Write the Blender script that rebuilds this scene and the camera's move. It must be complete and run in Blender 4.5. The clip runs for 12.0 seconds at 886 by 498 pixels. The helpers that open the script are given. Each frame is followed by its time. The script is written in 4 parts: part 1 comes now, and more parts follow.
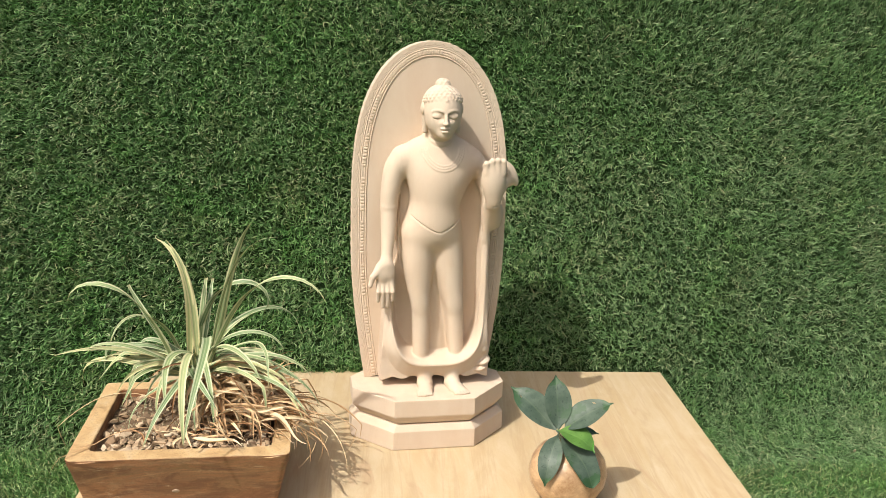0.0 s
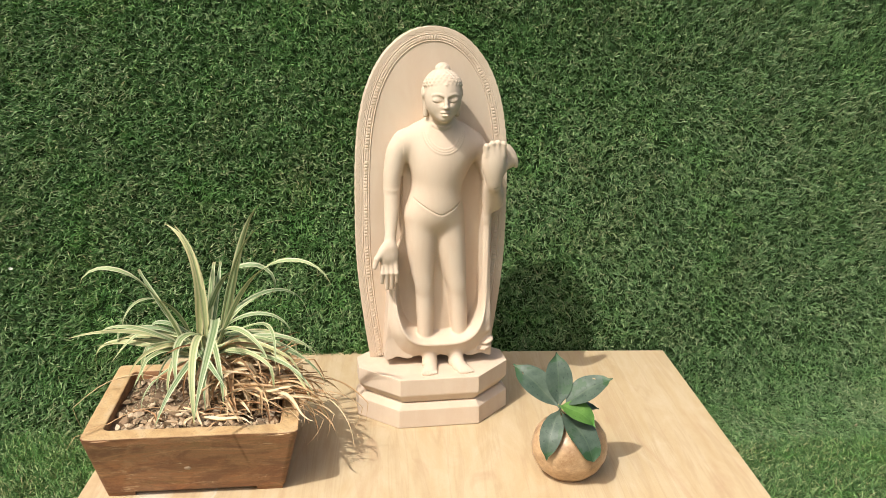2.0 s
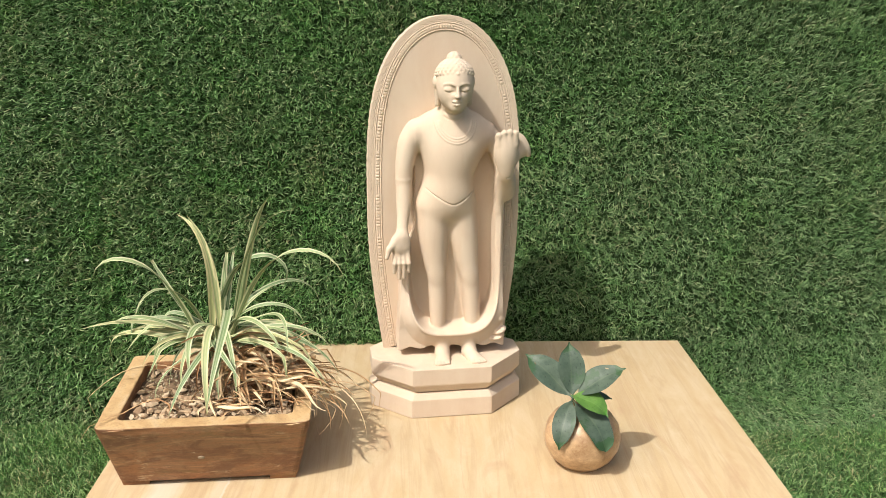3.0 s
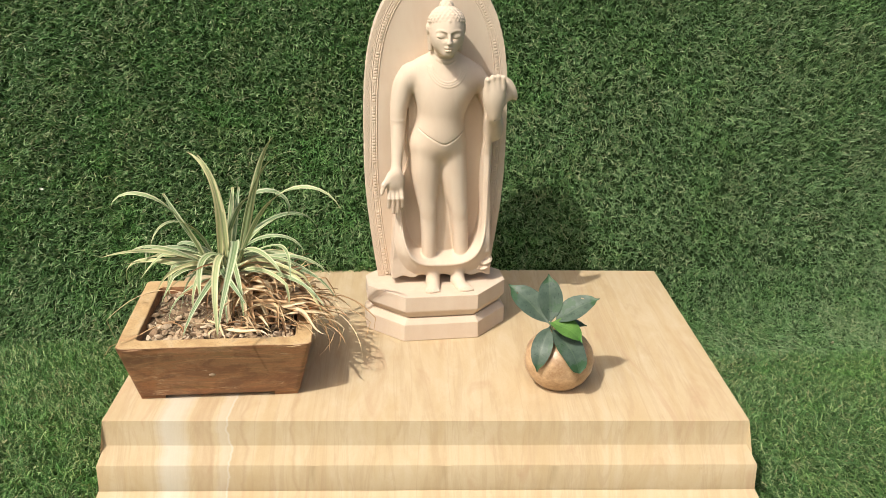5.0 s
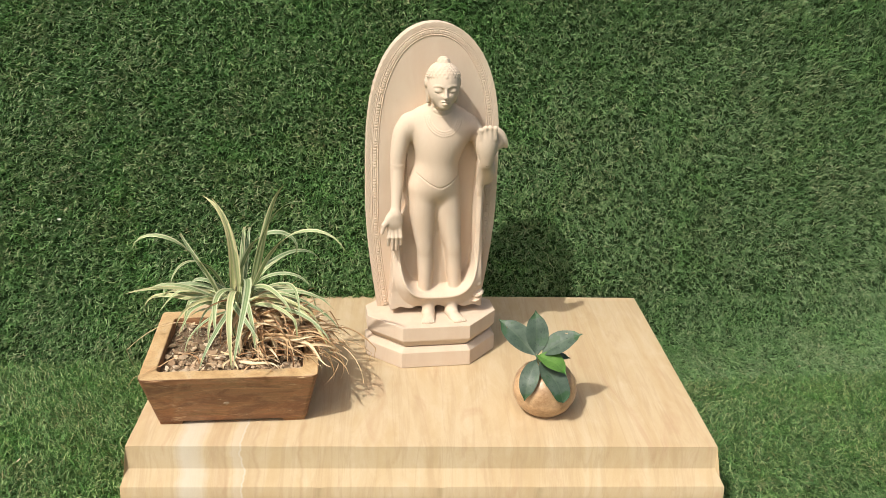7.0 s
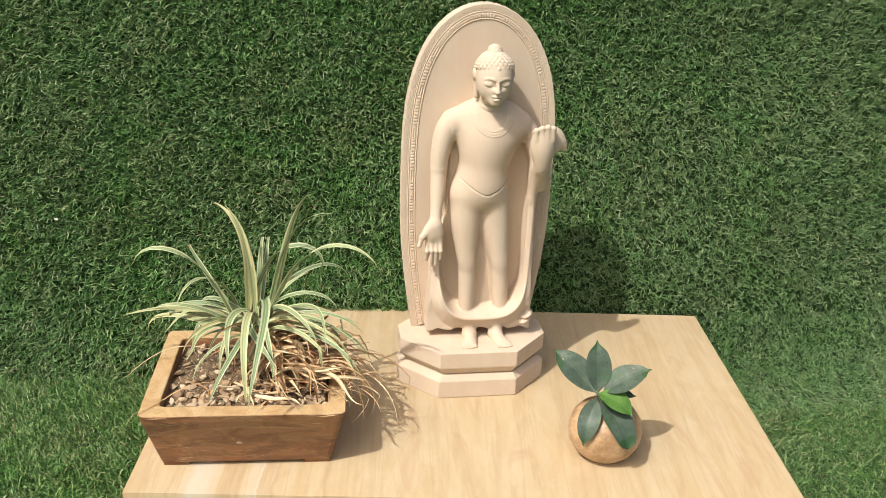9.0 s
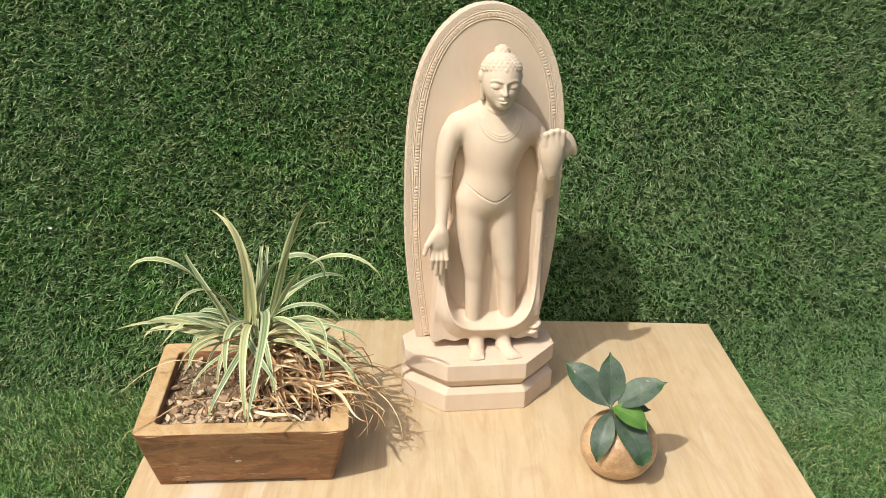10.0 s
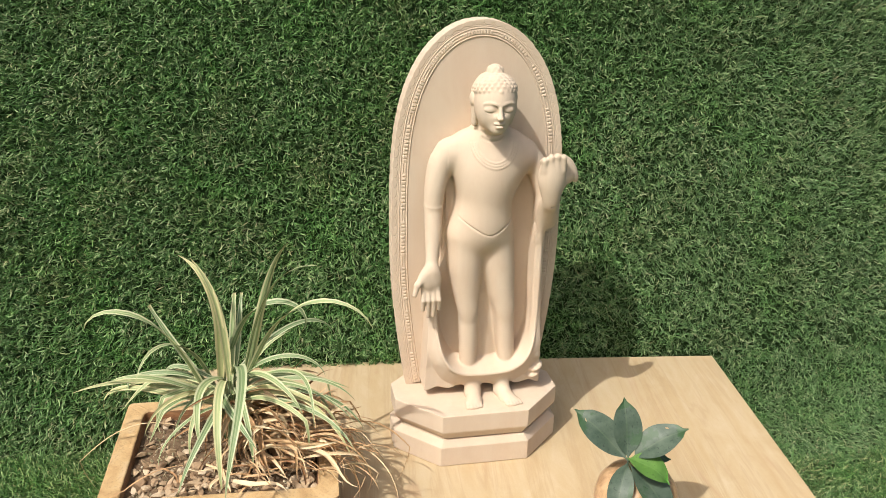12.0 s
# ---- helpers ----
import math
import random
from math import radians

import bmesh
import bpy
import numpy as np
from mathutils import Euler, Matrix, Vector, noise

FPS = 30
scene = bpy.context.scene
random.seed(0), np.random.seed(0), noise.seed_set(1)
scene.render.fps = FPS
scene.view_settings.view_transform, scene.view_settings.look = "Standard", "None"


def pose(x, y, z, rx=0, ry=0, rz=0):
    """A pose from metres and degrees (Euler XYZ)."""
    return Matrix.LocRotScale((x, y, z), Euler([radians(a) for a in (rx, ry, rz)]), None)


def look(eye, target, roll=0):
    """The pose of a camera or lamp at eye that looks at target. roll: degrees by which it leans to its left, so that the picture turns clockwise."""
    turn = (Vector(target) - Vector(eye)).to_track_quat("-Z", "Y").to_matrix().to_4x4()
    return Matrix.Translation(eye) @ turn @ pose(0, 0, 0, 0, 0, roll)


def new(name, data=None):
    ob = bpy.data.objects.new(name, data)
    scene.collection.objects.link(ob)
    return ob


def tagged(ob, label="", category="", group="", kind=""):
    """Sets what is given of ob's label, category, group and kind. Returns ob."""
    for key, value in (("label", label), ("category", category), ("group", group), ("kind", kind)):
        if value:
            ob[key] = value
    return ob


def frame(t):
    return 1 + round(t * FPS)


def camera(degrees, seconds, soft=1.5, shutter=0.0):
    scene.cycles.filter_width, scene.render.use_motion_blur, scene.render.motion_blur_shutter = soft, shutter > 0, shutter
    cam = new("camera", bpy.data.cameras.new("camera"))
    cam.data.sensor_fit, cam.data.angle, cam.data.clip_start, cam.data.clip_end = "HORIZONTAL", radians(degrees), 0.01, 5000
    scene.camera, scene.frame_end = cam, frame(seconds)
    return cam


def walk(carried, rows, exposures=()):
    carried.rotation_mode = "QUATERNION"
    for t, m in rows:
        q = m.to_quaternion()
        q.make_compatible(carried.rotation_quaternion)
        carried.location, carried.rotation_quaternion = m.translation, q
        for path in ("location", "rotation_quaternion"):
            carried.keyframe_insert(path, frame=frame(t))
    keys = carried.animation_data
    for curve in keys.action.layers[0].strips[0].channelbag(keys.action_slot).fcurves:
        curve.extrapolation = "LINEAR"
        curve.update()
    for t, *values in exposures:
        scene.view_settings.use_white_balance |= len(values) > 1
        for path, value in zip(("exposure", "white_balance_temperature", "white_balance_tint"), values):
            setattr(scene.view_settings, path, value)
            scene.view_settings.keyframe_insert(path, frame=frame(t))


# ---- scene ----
cam = camera(52.3, 12.0, soft=0.8)
PATH = [
    (0, (0.062, 0.047, 0.986), (0.189, 1.974, 0.466), 1.9),
    (0.5, (0.066, 0.047, 0.985), (0.171, 1.972, 0.454), 1.4),
    (1, (0.079, 0.026, 0.987), (0.174, 1.951, 0.452), 1.1),
    (1.5, (0.085, 0.014, 0.99), (0.195, 1.937, 0.45), 1.1),
    (2, (0.078, 0.011, 0.985), (0.179, 1.932, 0.437), 0.9),
    (2.5, (0.081, 0.014, 0.981), (0.162, 1.932, 0.421), 0.6),
    (4.3, (0.097, -0.02, 0.991), (0.143, 1.882, 0.376), 0.4),
    (4.5, (0.091, -0.045, 1.013), (0.149, 1.848, 0.37), 0.6),
    (5, (0.092, -0.101, 1.051), (0.166, 1.758, 0.317), 1.2),
    (5.5, (0.08, -0.146, 1.108), (0.166, 1.706, 0.357), 1.8),
    (6, (0.073, -0.175, 1.144), (0.166, 1.675, 0.39), 1.8),
    (6.5, (0.085, -0.213, 1.189), (0.195, 1.636, 0.436), 1.9),
    (7, (0.067, -0.204, 1.191), (0.17, 1.648, 0.444), 1.9),
    (7.2, (0.064, -0.184, 1.186), (0.153, 1.671, 0.441), 1.8),
    (8.8, (0.015, 0.039, 1.161), (0.104, 1.879, 0.38), 2.5),
    (9, (0.017, 0.058, 1.158), (0.09, 1.895, 0.369), 2.5),
    (9.5, (0.013, 0.087, 1.148), (0.071, 1.923, 0.357), 2.5),
    (10, (0.013, 0.119, 1.143), (0.08, 1.958, 0.36), 2.1),
    (10.5, (0.017, 0.167, 1.131), (0.103, 2.009, 0.357), 1.7),
    (11, (-0.003, 0.197, 1.114), (0.108, 2.043, 0.353), 1.5),
    (11.5, (-0.022, 0.224, 1.104), (0.112, 2.074, 0.355), 1.4),
    (12, (-0.031, 0.266, 1.108), (0.119, 2.121, 0.377), 1.3),
]
walk(cam, [(t, look(eye, target, roll)) for t, eye, target, roll in PATH], [(0, 0.09), (4.5, 0.07), (5.5, 0.0), (12, 0.0)])

# ---- light ----
SUN_WAY = Vector((0.513, 0.541, -1.0)).normalized()      # the way the sunlight travels
world = bpy.data.worlds.new("sky")
scene.world = world
world.use_nodes = True
wn, wl = world.node_tree.nodes, world.node_tree.links
sky = wn.new("ShaderNodeTexSky")
sky.sky_type, sky.sun_disc = "NISHITA", False
sky.sun_elevation = math.asin(-SUN_WAY.z)
sky.sun_rotation = math.atan2(-SUN_WAY.x, -SUN_WAY.y)
sky.dust_density, sky.ozone_density = 7.0, 0.4
wl.new(sky.outputs[0], wn["Background"].inputs[0])
wn["Background"].inputs[1].default_value = 0.136
lamp = bpy.data.lights.new("sun", "SUN")
lamp.energy, lamp.angle, lamp.color = 3.56, radians(0.6), (1.0, 0.968, 0.915)
sun = new("sun", lamp)
sun.matrix_world = look((-2, -2.5, 5), Vector((-2, -2.5, 5)) + SUN_WAY)


# ---- materials ----
class Mat:
    """A small wrapper that makes node materials short to write."""

    def __init__(self, name, rough=0.6, spec=0.4):
        self.m = bpy.data.materials.new(name)
        self.m.use_nodes = True
        self.t = self.m.node_tree
        self.b = self.t.nodes["Principled BSDF"]
        self.b.inputs["Roughness"].default_value = rough
        self.b.inputs["Specular IOR Level"].default_value = spec

    def node(self, kind, **values):
        n = self.t.nodes.new(kind)
        for k, v in values.items():
            n.inputs[k.replace("_", " ")].default_value = v
        return n

    def link(self, a, b):
        self.t.links.new(a, b)

    def coords(self, scale=(1, 1, 1), turn=(0, 0, 0), world_space=False):
        if world_space:
            src = self.t.nodes.new("ShaderNodeNewGeometry").outputs["Position"]
        else:
            src = self.t.nodes.new("ShaderNodeTexCoord").outputs["Object"]
        mp = self.t.nodes.new("ShaderNodeMapping")
        mp.inputs["Scale"].default_value = scale
        mp.inputs["Rotation"].default_value = turn
        self.link(src, mp.inputs["Vector"])
        return mp.outputs[0]

    def noise(self, at, scale, detail=4.0, rough=0.55, distort=0.0):
        n = self.node("ShaderNodeTexNoise", Scale=scale, Detail=detail, Roughness=rough, Distortion=distort)
        self.link(at, n.inputs["Vector"])
        return n.outputs["Fac"]

    def ramp(self, fac, stops):
        r = self.t.nodes.new("ShaderNodeValToRGB")
        e = r.color_ramp.elements
        while len(e) < len(stops):
            e.new(0.5)
        for el, (p, c) in zip(e, stops):
            el.position, el.color = p, (*c, 1)
        self.link(fac, r.inputs[0])
        return r.outputs[0]

    def mix(self, a, b, fac, how="MIX"):
        n = self.t.nodes.new("ShaderNodeMix")
        n.data_type, n.blend_type = "RGBA", how
        for k, v in ((0, fac), (6, a), (7, b)):
            if isinstance(v, (int, float)):
                n.inputs[k].default_value = v
            elif isinstance(v, tuple):
                n.inputs[k].default_value = (*v, 1)
            else:
                self.link(v, n.inputs[k])
        return n.outputs[2]

    def colour(self, socket):
        self.link(socket, self.b.inputs["Base Color"])
        return self

    def bump(self, height, strength=0.3, distance=0.001):
        n = self.node("ShaderNodeBump", Strength=strength, Distance=distance)
        self.link(height, n.inputs["Height"])
        self.link(n.outputs[0], self.b.inputs["Normal"])
        return self


def grey(lo, hi):
    return [(lo, (0, 0, 0)), (hi, (1, 1, 1))]


def make_plinth_stone():
    """Cream-yellow veined stone, its veins running from front to back and down the front."""
    k = Mat("veined_cream_stone", 0.68, 0.16)
    at = k.coords((1, 0.10, 0.16), world_space=True)
    fine = k.coords((1, 0.05, 0.08), world_space=True)
    broad = k.noise(at, 7.0, 5, 0.6, 1.6)
    vein = k.noise(fine, 34.0, 6, 0.62, 0.8)
    c1 = k.ramp(broad, [(0.28, (0.47, 0.32, 0.165)), (0.40, (0.54, 0.41, 0.245)), (0.50, (0.585, 0.47, 0.31)), (0.58, (0.53, 0.395, 0.225)), (0.74, (0.49, 0.345, 0.185))])
    c2 = k.ramp(vein, [(0.32, (0.45, 0.30, 0.16)), (0.48, (0.54, 0.41, 0.255)), (0.68, (0.61, 0.50, 0.345))])
    c = k.mix(c1, c2, 0.24)
    wavy = k.noise(k.coords((1, 0.35, 0.4), (0, 0, 0.12), world_space=True), 14.0, 6, 0.68, 2.2)
    c = k.mix(c, k.ramp(wavy, [(0.35, (0.48, 0.345, 0.19)), (0.52, (0.55, 0.425, 0.265)), (0.65, (0.63, 0.52, 0.37))]), 0.28)
    rosy = k.noise(k.coords((1, 0.14, 0.22), (0, 0, 0.05), world_space=True), 13.0, 5, 0.65, 2.4)
    c = k.mix(c, (0.47, 0.305, 0.185), k.mix((0, 0, 0), k.ramp(rosy, grey(0.56, 0.70)), 0.55))
    thread = k.noise(k.coords((1, 0.06, 0.09), (0, 0, 0.05), world_space=True), 16.0, 5, 0.6, 1.6)
    c = k.mix(c, (0.41, 0.28, 0.165), k.mix((0, 0, 0), k.ramp(thread, [(0.46, (0, 0, 0)), (0.50, (1, 1, 1)), (0.54, (0, 0, 0))]), 0.30))
    fleck = k.noise(k.coords((1, 0.4, 1), world_space=True), 30.0, 5, 0.7, 0.4)
    c = k.mix(c, (0.43, 0.29, 0.15), k.mix((0, 0, 0), k.ramp(fleck, grey(0.60, 0.74)), 0.32))
    # a group of pale and brown bands that runs right through the block
    across = k.node("ShaderNodeSeparateXYZ")
    k.link(k.coords((1, 1, 1), world_space=True), across.inputs[0])
    wob = k.noise(k.coords((0.5, 1.0, 2.2), world_space=True), 11.0, 4, 0.55)
    add = k.node("ShaderNodeMath")
    add.operation = "MULTIPLY_ADD"
    k.link(wob, add.inputs[0])
    add.inputs[1].default_value = 0.036
    k.link(across.outputs[0], add.inputs[2])
    rng = k.node("ShaderNodeMapRange")
    k.link(add.outputs[0], rng.inputs[0])
    rng.inputs[1].default_value, rng.inputs[2].default_value = -0.362, -0.062
    g = lambda *stops: [(p, (v, v, v)) for p, v in stops]
    brown = k.ramp(rng.outputs[0], g((0.275, 0), (0.33, 0.8), (0.36, 0.4), (0.385, 0.9), (0.41, 0), (0.515, 0.35), (0.575, 0.3), (0.588, 0.95), (0.61, 0), (0.875, 0), (0.888, 0.8), (0.905, 0)))
    c = k.mix(c, (0.42, 0.28, 0.165), k.mix((0, 0, 0), brown, 0.55))
    light = k.ramp(rng.outputs[0], g((0.06, 0), (0.12, 1), (0.21, 0.75), (0.27, 0), (0.42, 0.0), (0.45, 0.45), (0.488, 0.4), (0.497, 1), (0.508, 0)))
    c = k.mix(c, (0.66, 0.625, 0.55), k.mix((0, 0, 0), light, 0.66))
    c = k.mix(c, (0.868, 0.876, 0.840), 1.0, "MULTIPLY")
    grit = k.noise(k.coords(world_space=True), 420.0, 2)
    c = k.mix(c, k.ramp(grit, [(0.3, (0.55, 0.40, 0.25)), (0.7, (0.68, 0.52, 0.34))]), 0.12)
    return k.colour(c).bump(grit, 0.12, 0.0006).m


def make_statue_stone():
    k = Mat("pink_cream_sandstone", 0.78, 0.22)
    at = k.coords()
    broad = k.noise(at, 9.0, 4, 0.6)
    band = k.noise(k.coords((3, 3, 0.7), (0.1, 0.25, 0)), 10.0, 4, 0.6, 0.8)
    c = k.mix(k.ramp(broad, [(0.3, (0.585, 0.465, 0.345)), (0.7, (0.655, 0.54, 0.415))]), k.ramp(band, [(0.35, (0.60, 0.46, 0.34)), (0.65, (0.66, 0.55, 0.43))]), 0.5)
    stain = k.noise(k.coords((1, 1, 0.6)), 26.0, 5, 0.65, 0.5)
    c = k.mix(c, (0.57, 0.42, 0.295), k.mix((0, 0, 0), k.ramp(stain, grey(0.56, 0.74)), 0.35))
    c = k.mix(c, (0.972, 0.975, 0.965), 1.0, "MULTIPLY")
    grit = k.noise(at, 620.0, 3, 0.7)
    c = k.mix(c, k.ramp(grit, [(0.3, (0.48, 0.37, 0.28)), (0.7, (0.70, 0.59, 0.465))]), 0.20)
    speck = k.noise(k.coords(), 75.0, 2, 0.5)
    c = k.mix(c, (0.20, 0.13, 0.08), k.ramp(speck, grey(0.80, 0.83)))
    pits = k.noise(k.coords((1, 1, 0.7)), 130.0, 4, 0.65)
    rel = k.mix(grit, pits, 0.6)
    return k.colour(c).bump(rel, 0.32, 0.0009).m


def make_planter_stone():
    """Brown wood-like stone in uneven layers, ochre where it is cut across."""
    k = Mat("layered_brown_stone", 0.55, 0.35)
    at = k.coords((0.8, 0.8, 5.5), (0.05, 0.03, 0))
    lay = k.noise(at, 7.0, 6, 0.62, 0.9)
    c = k.ramp(lay, [(0.26, (0.085, 0.045, 0.022)), (0.38, (0.20, 0.098, 0.046)), (0.47, (0.30, 0.150, 0.070)), (0.54, (0.23, 0.130, 0.064)), (0.63, (0.36, 0.195, 0.092)), (0.80, (0.42, 0.28, 0.145))])
    blotch = k.noise(k.coords((1, 1, 1.8)), 13.0, 5, 0.65, 0.8)
    c = k.mix(c, (0.29, 0.140, 0.060), k.ramp(blotch, grey(0.54, 0.72)))
    dusty = k.noise(k.coords((1, 1, 3)), 24.0, 5, 0.7, 0.3)
    c = k.mix(c, (0.40, 0.27, 0.145), k.mix((0, 0, 0), k.ramp(dusty, grey(0.54, 0.72)), 0.60))
    olive = k.noise(k.coords((0.55, 0.55, 4.5), (0.02, 0.06, 0)), 16.0, 6, 0.72, 0.5)
    c = k.mix(c, (0.19, 0.135, 0.055), k.mix((0, 0, 0), k.ramp(olive, grey(0.54, 0.66)), 0.50))
    dark = k.noise(k.coords((0.9, 0.9, 3.2), (0.1, 0.0, 0)), 9.0, 6, 0.70, 1.2)
    c = k.mix(c, (0.125, 0.062, 0.034), k.mix((0, 0, 0), k.ramp(dark, grey(0.47, 0.58)), 0.62))
    scuff = k.noise(k.coords((1, 1, 4.5), (0.0, 0.04, 0)), 15.0, 6, 0.75, 0.4)
    c = k.mix(c, (0.47, 0.35, 0.215), k.mix((0, 0, 0), k.ramp(scuff, grey(0.59, 0.67)), 0.75))
    c = k.mix(c, (1.02, 0.96, 0.94), 1.0, "MULTIPLY")
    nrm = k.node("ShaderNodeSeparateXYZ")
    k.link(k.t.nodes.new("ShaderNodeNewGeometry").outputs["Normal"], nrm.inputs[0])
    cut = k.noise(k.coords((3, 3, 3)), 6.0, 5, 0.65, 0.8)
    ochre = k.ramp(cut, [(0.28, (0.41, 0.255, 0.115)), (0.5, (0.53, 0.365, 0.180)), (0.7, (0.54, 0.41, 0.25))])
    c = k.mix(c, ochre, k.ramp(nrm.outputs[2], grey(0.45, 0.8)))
    grit = k.noise(k.coords(), 300.0, 3, 0.7)
    c = k.mix(c, (0.12, 0.06, 0.03), k.mix((0, 0, 0), k.ramp(grit, grey(0.52, 0.7)), 0.35))
    rough = k.noise(k.coords((1, 1, 2.5)), 45.0, 6, 0.75, 0.3)
    return k.colour(c).bump(rough, 0.42, 0.003).m


def make_turf_blade(name, stops, rough=0.52, end_sheen=0.0, tinted=False):
    k = Mat(name, rough, 0.27)
    rnd = k.t.nodes.new("ShaderNodeNewGeometry").outputs["Random Per Island"]
    c = k.ramp(rnd, stops)
    patch = k.noise(k.coords(world_space=True), 9.0, 5, 0.7)
    c = k.mix(c, (0.16, 0.28, 0.10), k.mix((0, 0, 0), k.ramp(patch, grey(0.42, 0.7)), 0.30))
    if tinted:
        # patches of fresher and of browner fibre, some as wide as a palm
        fresh = k.noise(k.coords(world_space=True), 5.5, 6, 0.72, 0.6)
        c = k.mix(c, k.mix(c, (0.74, 1.06, 0.60), 1.0, "MULTIPLY"), k.mix((0, 0, 0), k.ramp(fresh, grey(0.46, 0.66)), 0.75))
        brown = k.noise(k.coords((1, 1, 1), (0.4, 0.2, 0.7), world_space=True), 7.0, 6, 0.75, 0.4)
        c = k.mix(c, k.mix(c, (1.22, 0.98, 1.05), 1.0, "MULTIPLY"), k.mix((0, 0, 0), k.ramp(brown, grey(0.48, 0.68)), 0.8))
    if end_sheen:
        # grazing sheen put into the colour: greyer and paler towards the right end
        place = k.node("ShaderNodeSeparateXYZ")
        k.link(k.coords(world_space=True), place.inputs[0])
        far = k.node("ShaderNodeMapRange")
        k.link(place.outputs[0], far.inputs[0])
        far.inputs[1].default_value, far.inputs[2].default_value, far.inputs[4].default_value = 0.1, 1.0, end_sheen
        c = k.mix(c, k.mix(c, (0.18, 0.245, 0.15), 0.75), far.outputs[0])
    return k.colour(c).m


def make_simple(name, lo, hi, scale, rough=0.6, spec=0.35, bump=0.3, stretch=(1, 1, 1), fine=300.0):
    k = Mat(name, rough, spec)
    n = k.noise(k.coords(stretch), scale, 5, 0.6, 0.4)
    g = k.noise(k.coords(), fine, 3, 0.65)
    c = k.mix(k.ramp(n, [(0.3, lo), (0.7, hi)]), k.ramp(g, [(0.3, lo), (0.7, hi)]), 0.35)
    return k.colour(c).bump(g, bump, 0.001).m


def make_piece_stone(name, stops, rough=0.8):
    k = Mat(name, rough, 0.25)
    rnd = k.t.nodes.new("ShaderNodeObjectInfo").outputs["Random"]
    n = k.noise(k.coords(), 120.0, 3, 0.6)
    c = k.mix(k.ramp(rnd, stops), (0.24, 0.16, 0.10), k.mix((0, 0, 0), k.ramp(n, grey(0.45, 0.7)), 0.25))
    return k.colour(c).bump(n, 0.4, 0.001).m


def make_striped_leaf():
    """A green leaf with pale margins and fine lengthwise lines; u runs across the leaf."""
    k = Mat("variegated_leaf", 0.5, 0.3)
    uv = k.node("ShaderNodeSeparateXYZ")
    k.link(k.t.nodes.new("ShaderNodeTexCoord").outputs["UV"], uv.inputs[0])
    rnd = k.t.nodes.new("ShaderNodeObjectInfo").outputs["Random"]
    green = k.ramp(rnd, [(0.0, (0.125, 0.200, 0.085)), (0.4, (0.185, 0.258, 0.100)), (0.75, (0.245, 0.325, 0.150)), (1.0, (0.38, 0.40, 0.18))])
    pale = k.ramp(rnd, [(0.0, (0.41, 0.45, 0.275)), (0.6, (0.51, 0.52, 0.30)), (1.0, (0.58, 0.52, 0.28))])
    band = k.ramp(uv.outputs[0], [(0.0, (1, 1, 1)), (0.19, (1, 1, 1)), (0.25, (0, 0, 0)), (0.40, (0.15, 0.15, 0.15)), (0.47, (0.6, 0.6, 0.6)), (0.53, (0.1, 0.1, 0.1)), (0.74, (0, 0, 0)), (0.80, (1, 1, 1))])
    c = k.mix(green, pale, band)
    tipd = k.ramp(uv.outputs[1], [(0.93, (0, 0, 0)), (1.0, (1, 1, 1))])
    c = k.mix(c, (0.36, 0.25, 0.12), k.mix((0, 0, 0), tipd, 0.5))
    k.b.inputs["Transmission Weight"].default_value = 0.0
    return k.colour(c).m


def make_sprig_leaf(name, lo, hi, vein):
    k = Mat(name, 0.50, 0.45)
    uv = k.node("ShaderNodeSeparateXYZ")
    k.link(k.t.nodes.new("ShaderNodeTexCoord").outputs["UV"], uv.inputs[0])
    n = k.noise(k.coords(), 60.0, 4, 0.6)
    c = k.ramp(n, [(0.3, lo), (0.7, hi)])
    spots = k.noise(k.coords(), 190.0, 3, 0.6)
    c = k.mix(c, tuple(v * 0.45 for v in lo), k.mix((0, 0, 0), k.ramp(spots, grey(0.60, 0.70)), 0.7))
    dust = k.noise(k.coords(), 34.0, 5, 0.7)
    c = k.mix(c, tuple(v * 1.25 + 0.01 for v in hi), k.mix((0, 0, 0), k.ramp(dust, grey(0.52, 0.72)), 0.4))
    # the tips, and a ragged patch here and there, are wiped clean of dust
    tip = k.node("ShaderNodeMath")
    tip.operation = "MULTIPLY_ADD"
    k.link(dust, tip.inputs[0])
    tip.inputs[1].default_value = 0.30
    k.link(uv.outputs[1], tip.inputs[2])
    clean = (lo[0] * 0.75, lo[1] * 1.15, lo[2] * 0.55)
    c = k.mix(c, clean, k.mix((0, 0, 0), k.ramp(tip.outputs[0], grey(0.985, 1.02)), 0.8))
    c = k.mix(c, clean, k.mix((0, 0, 0), k.ramp(k.noise(k.coords((1, 1, 1), (0.4, 0.1, 0.2)), 22.0, 4, 0.6), grey(0.575, 0.61)), 0.65))
    mid = k.ramp(uv.outputs[0], [(0.46, (0, 0, 0)), (0.5, (1, 1, 1)), (0.54, (0, 0, 0))])
    c = k.mix(c, vein, k.mix((0, 0, 0), mid, 0.35))
    return k.colour(c).m

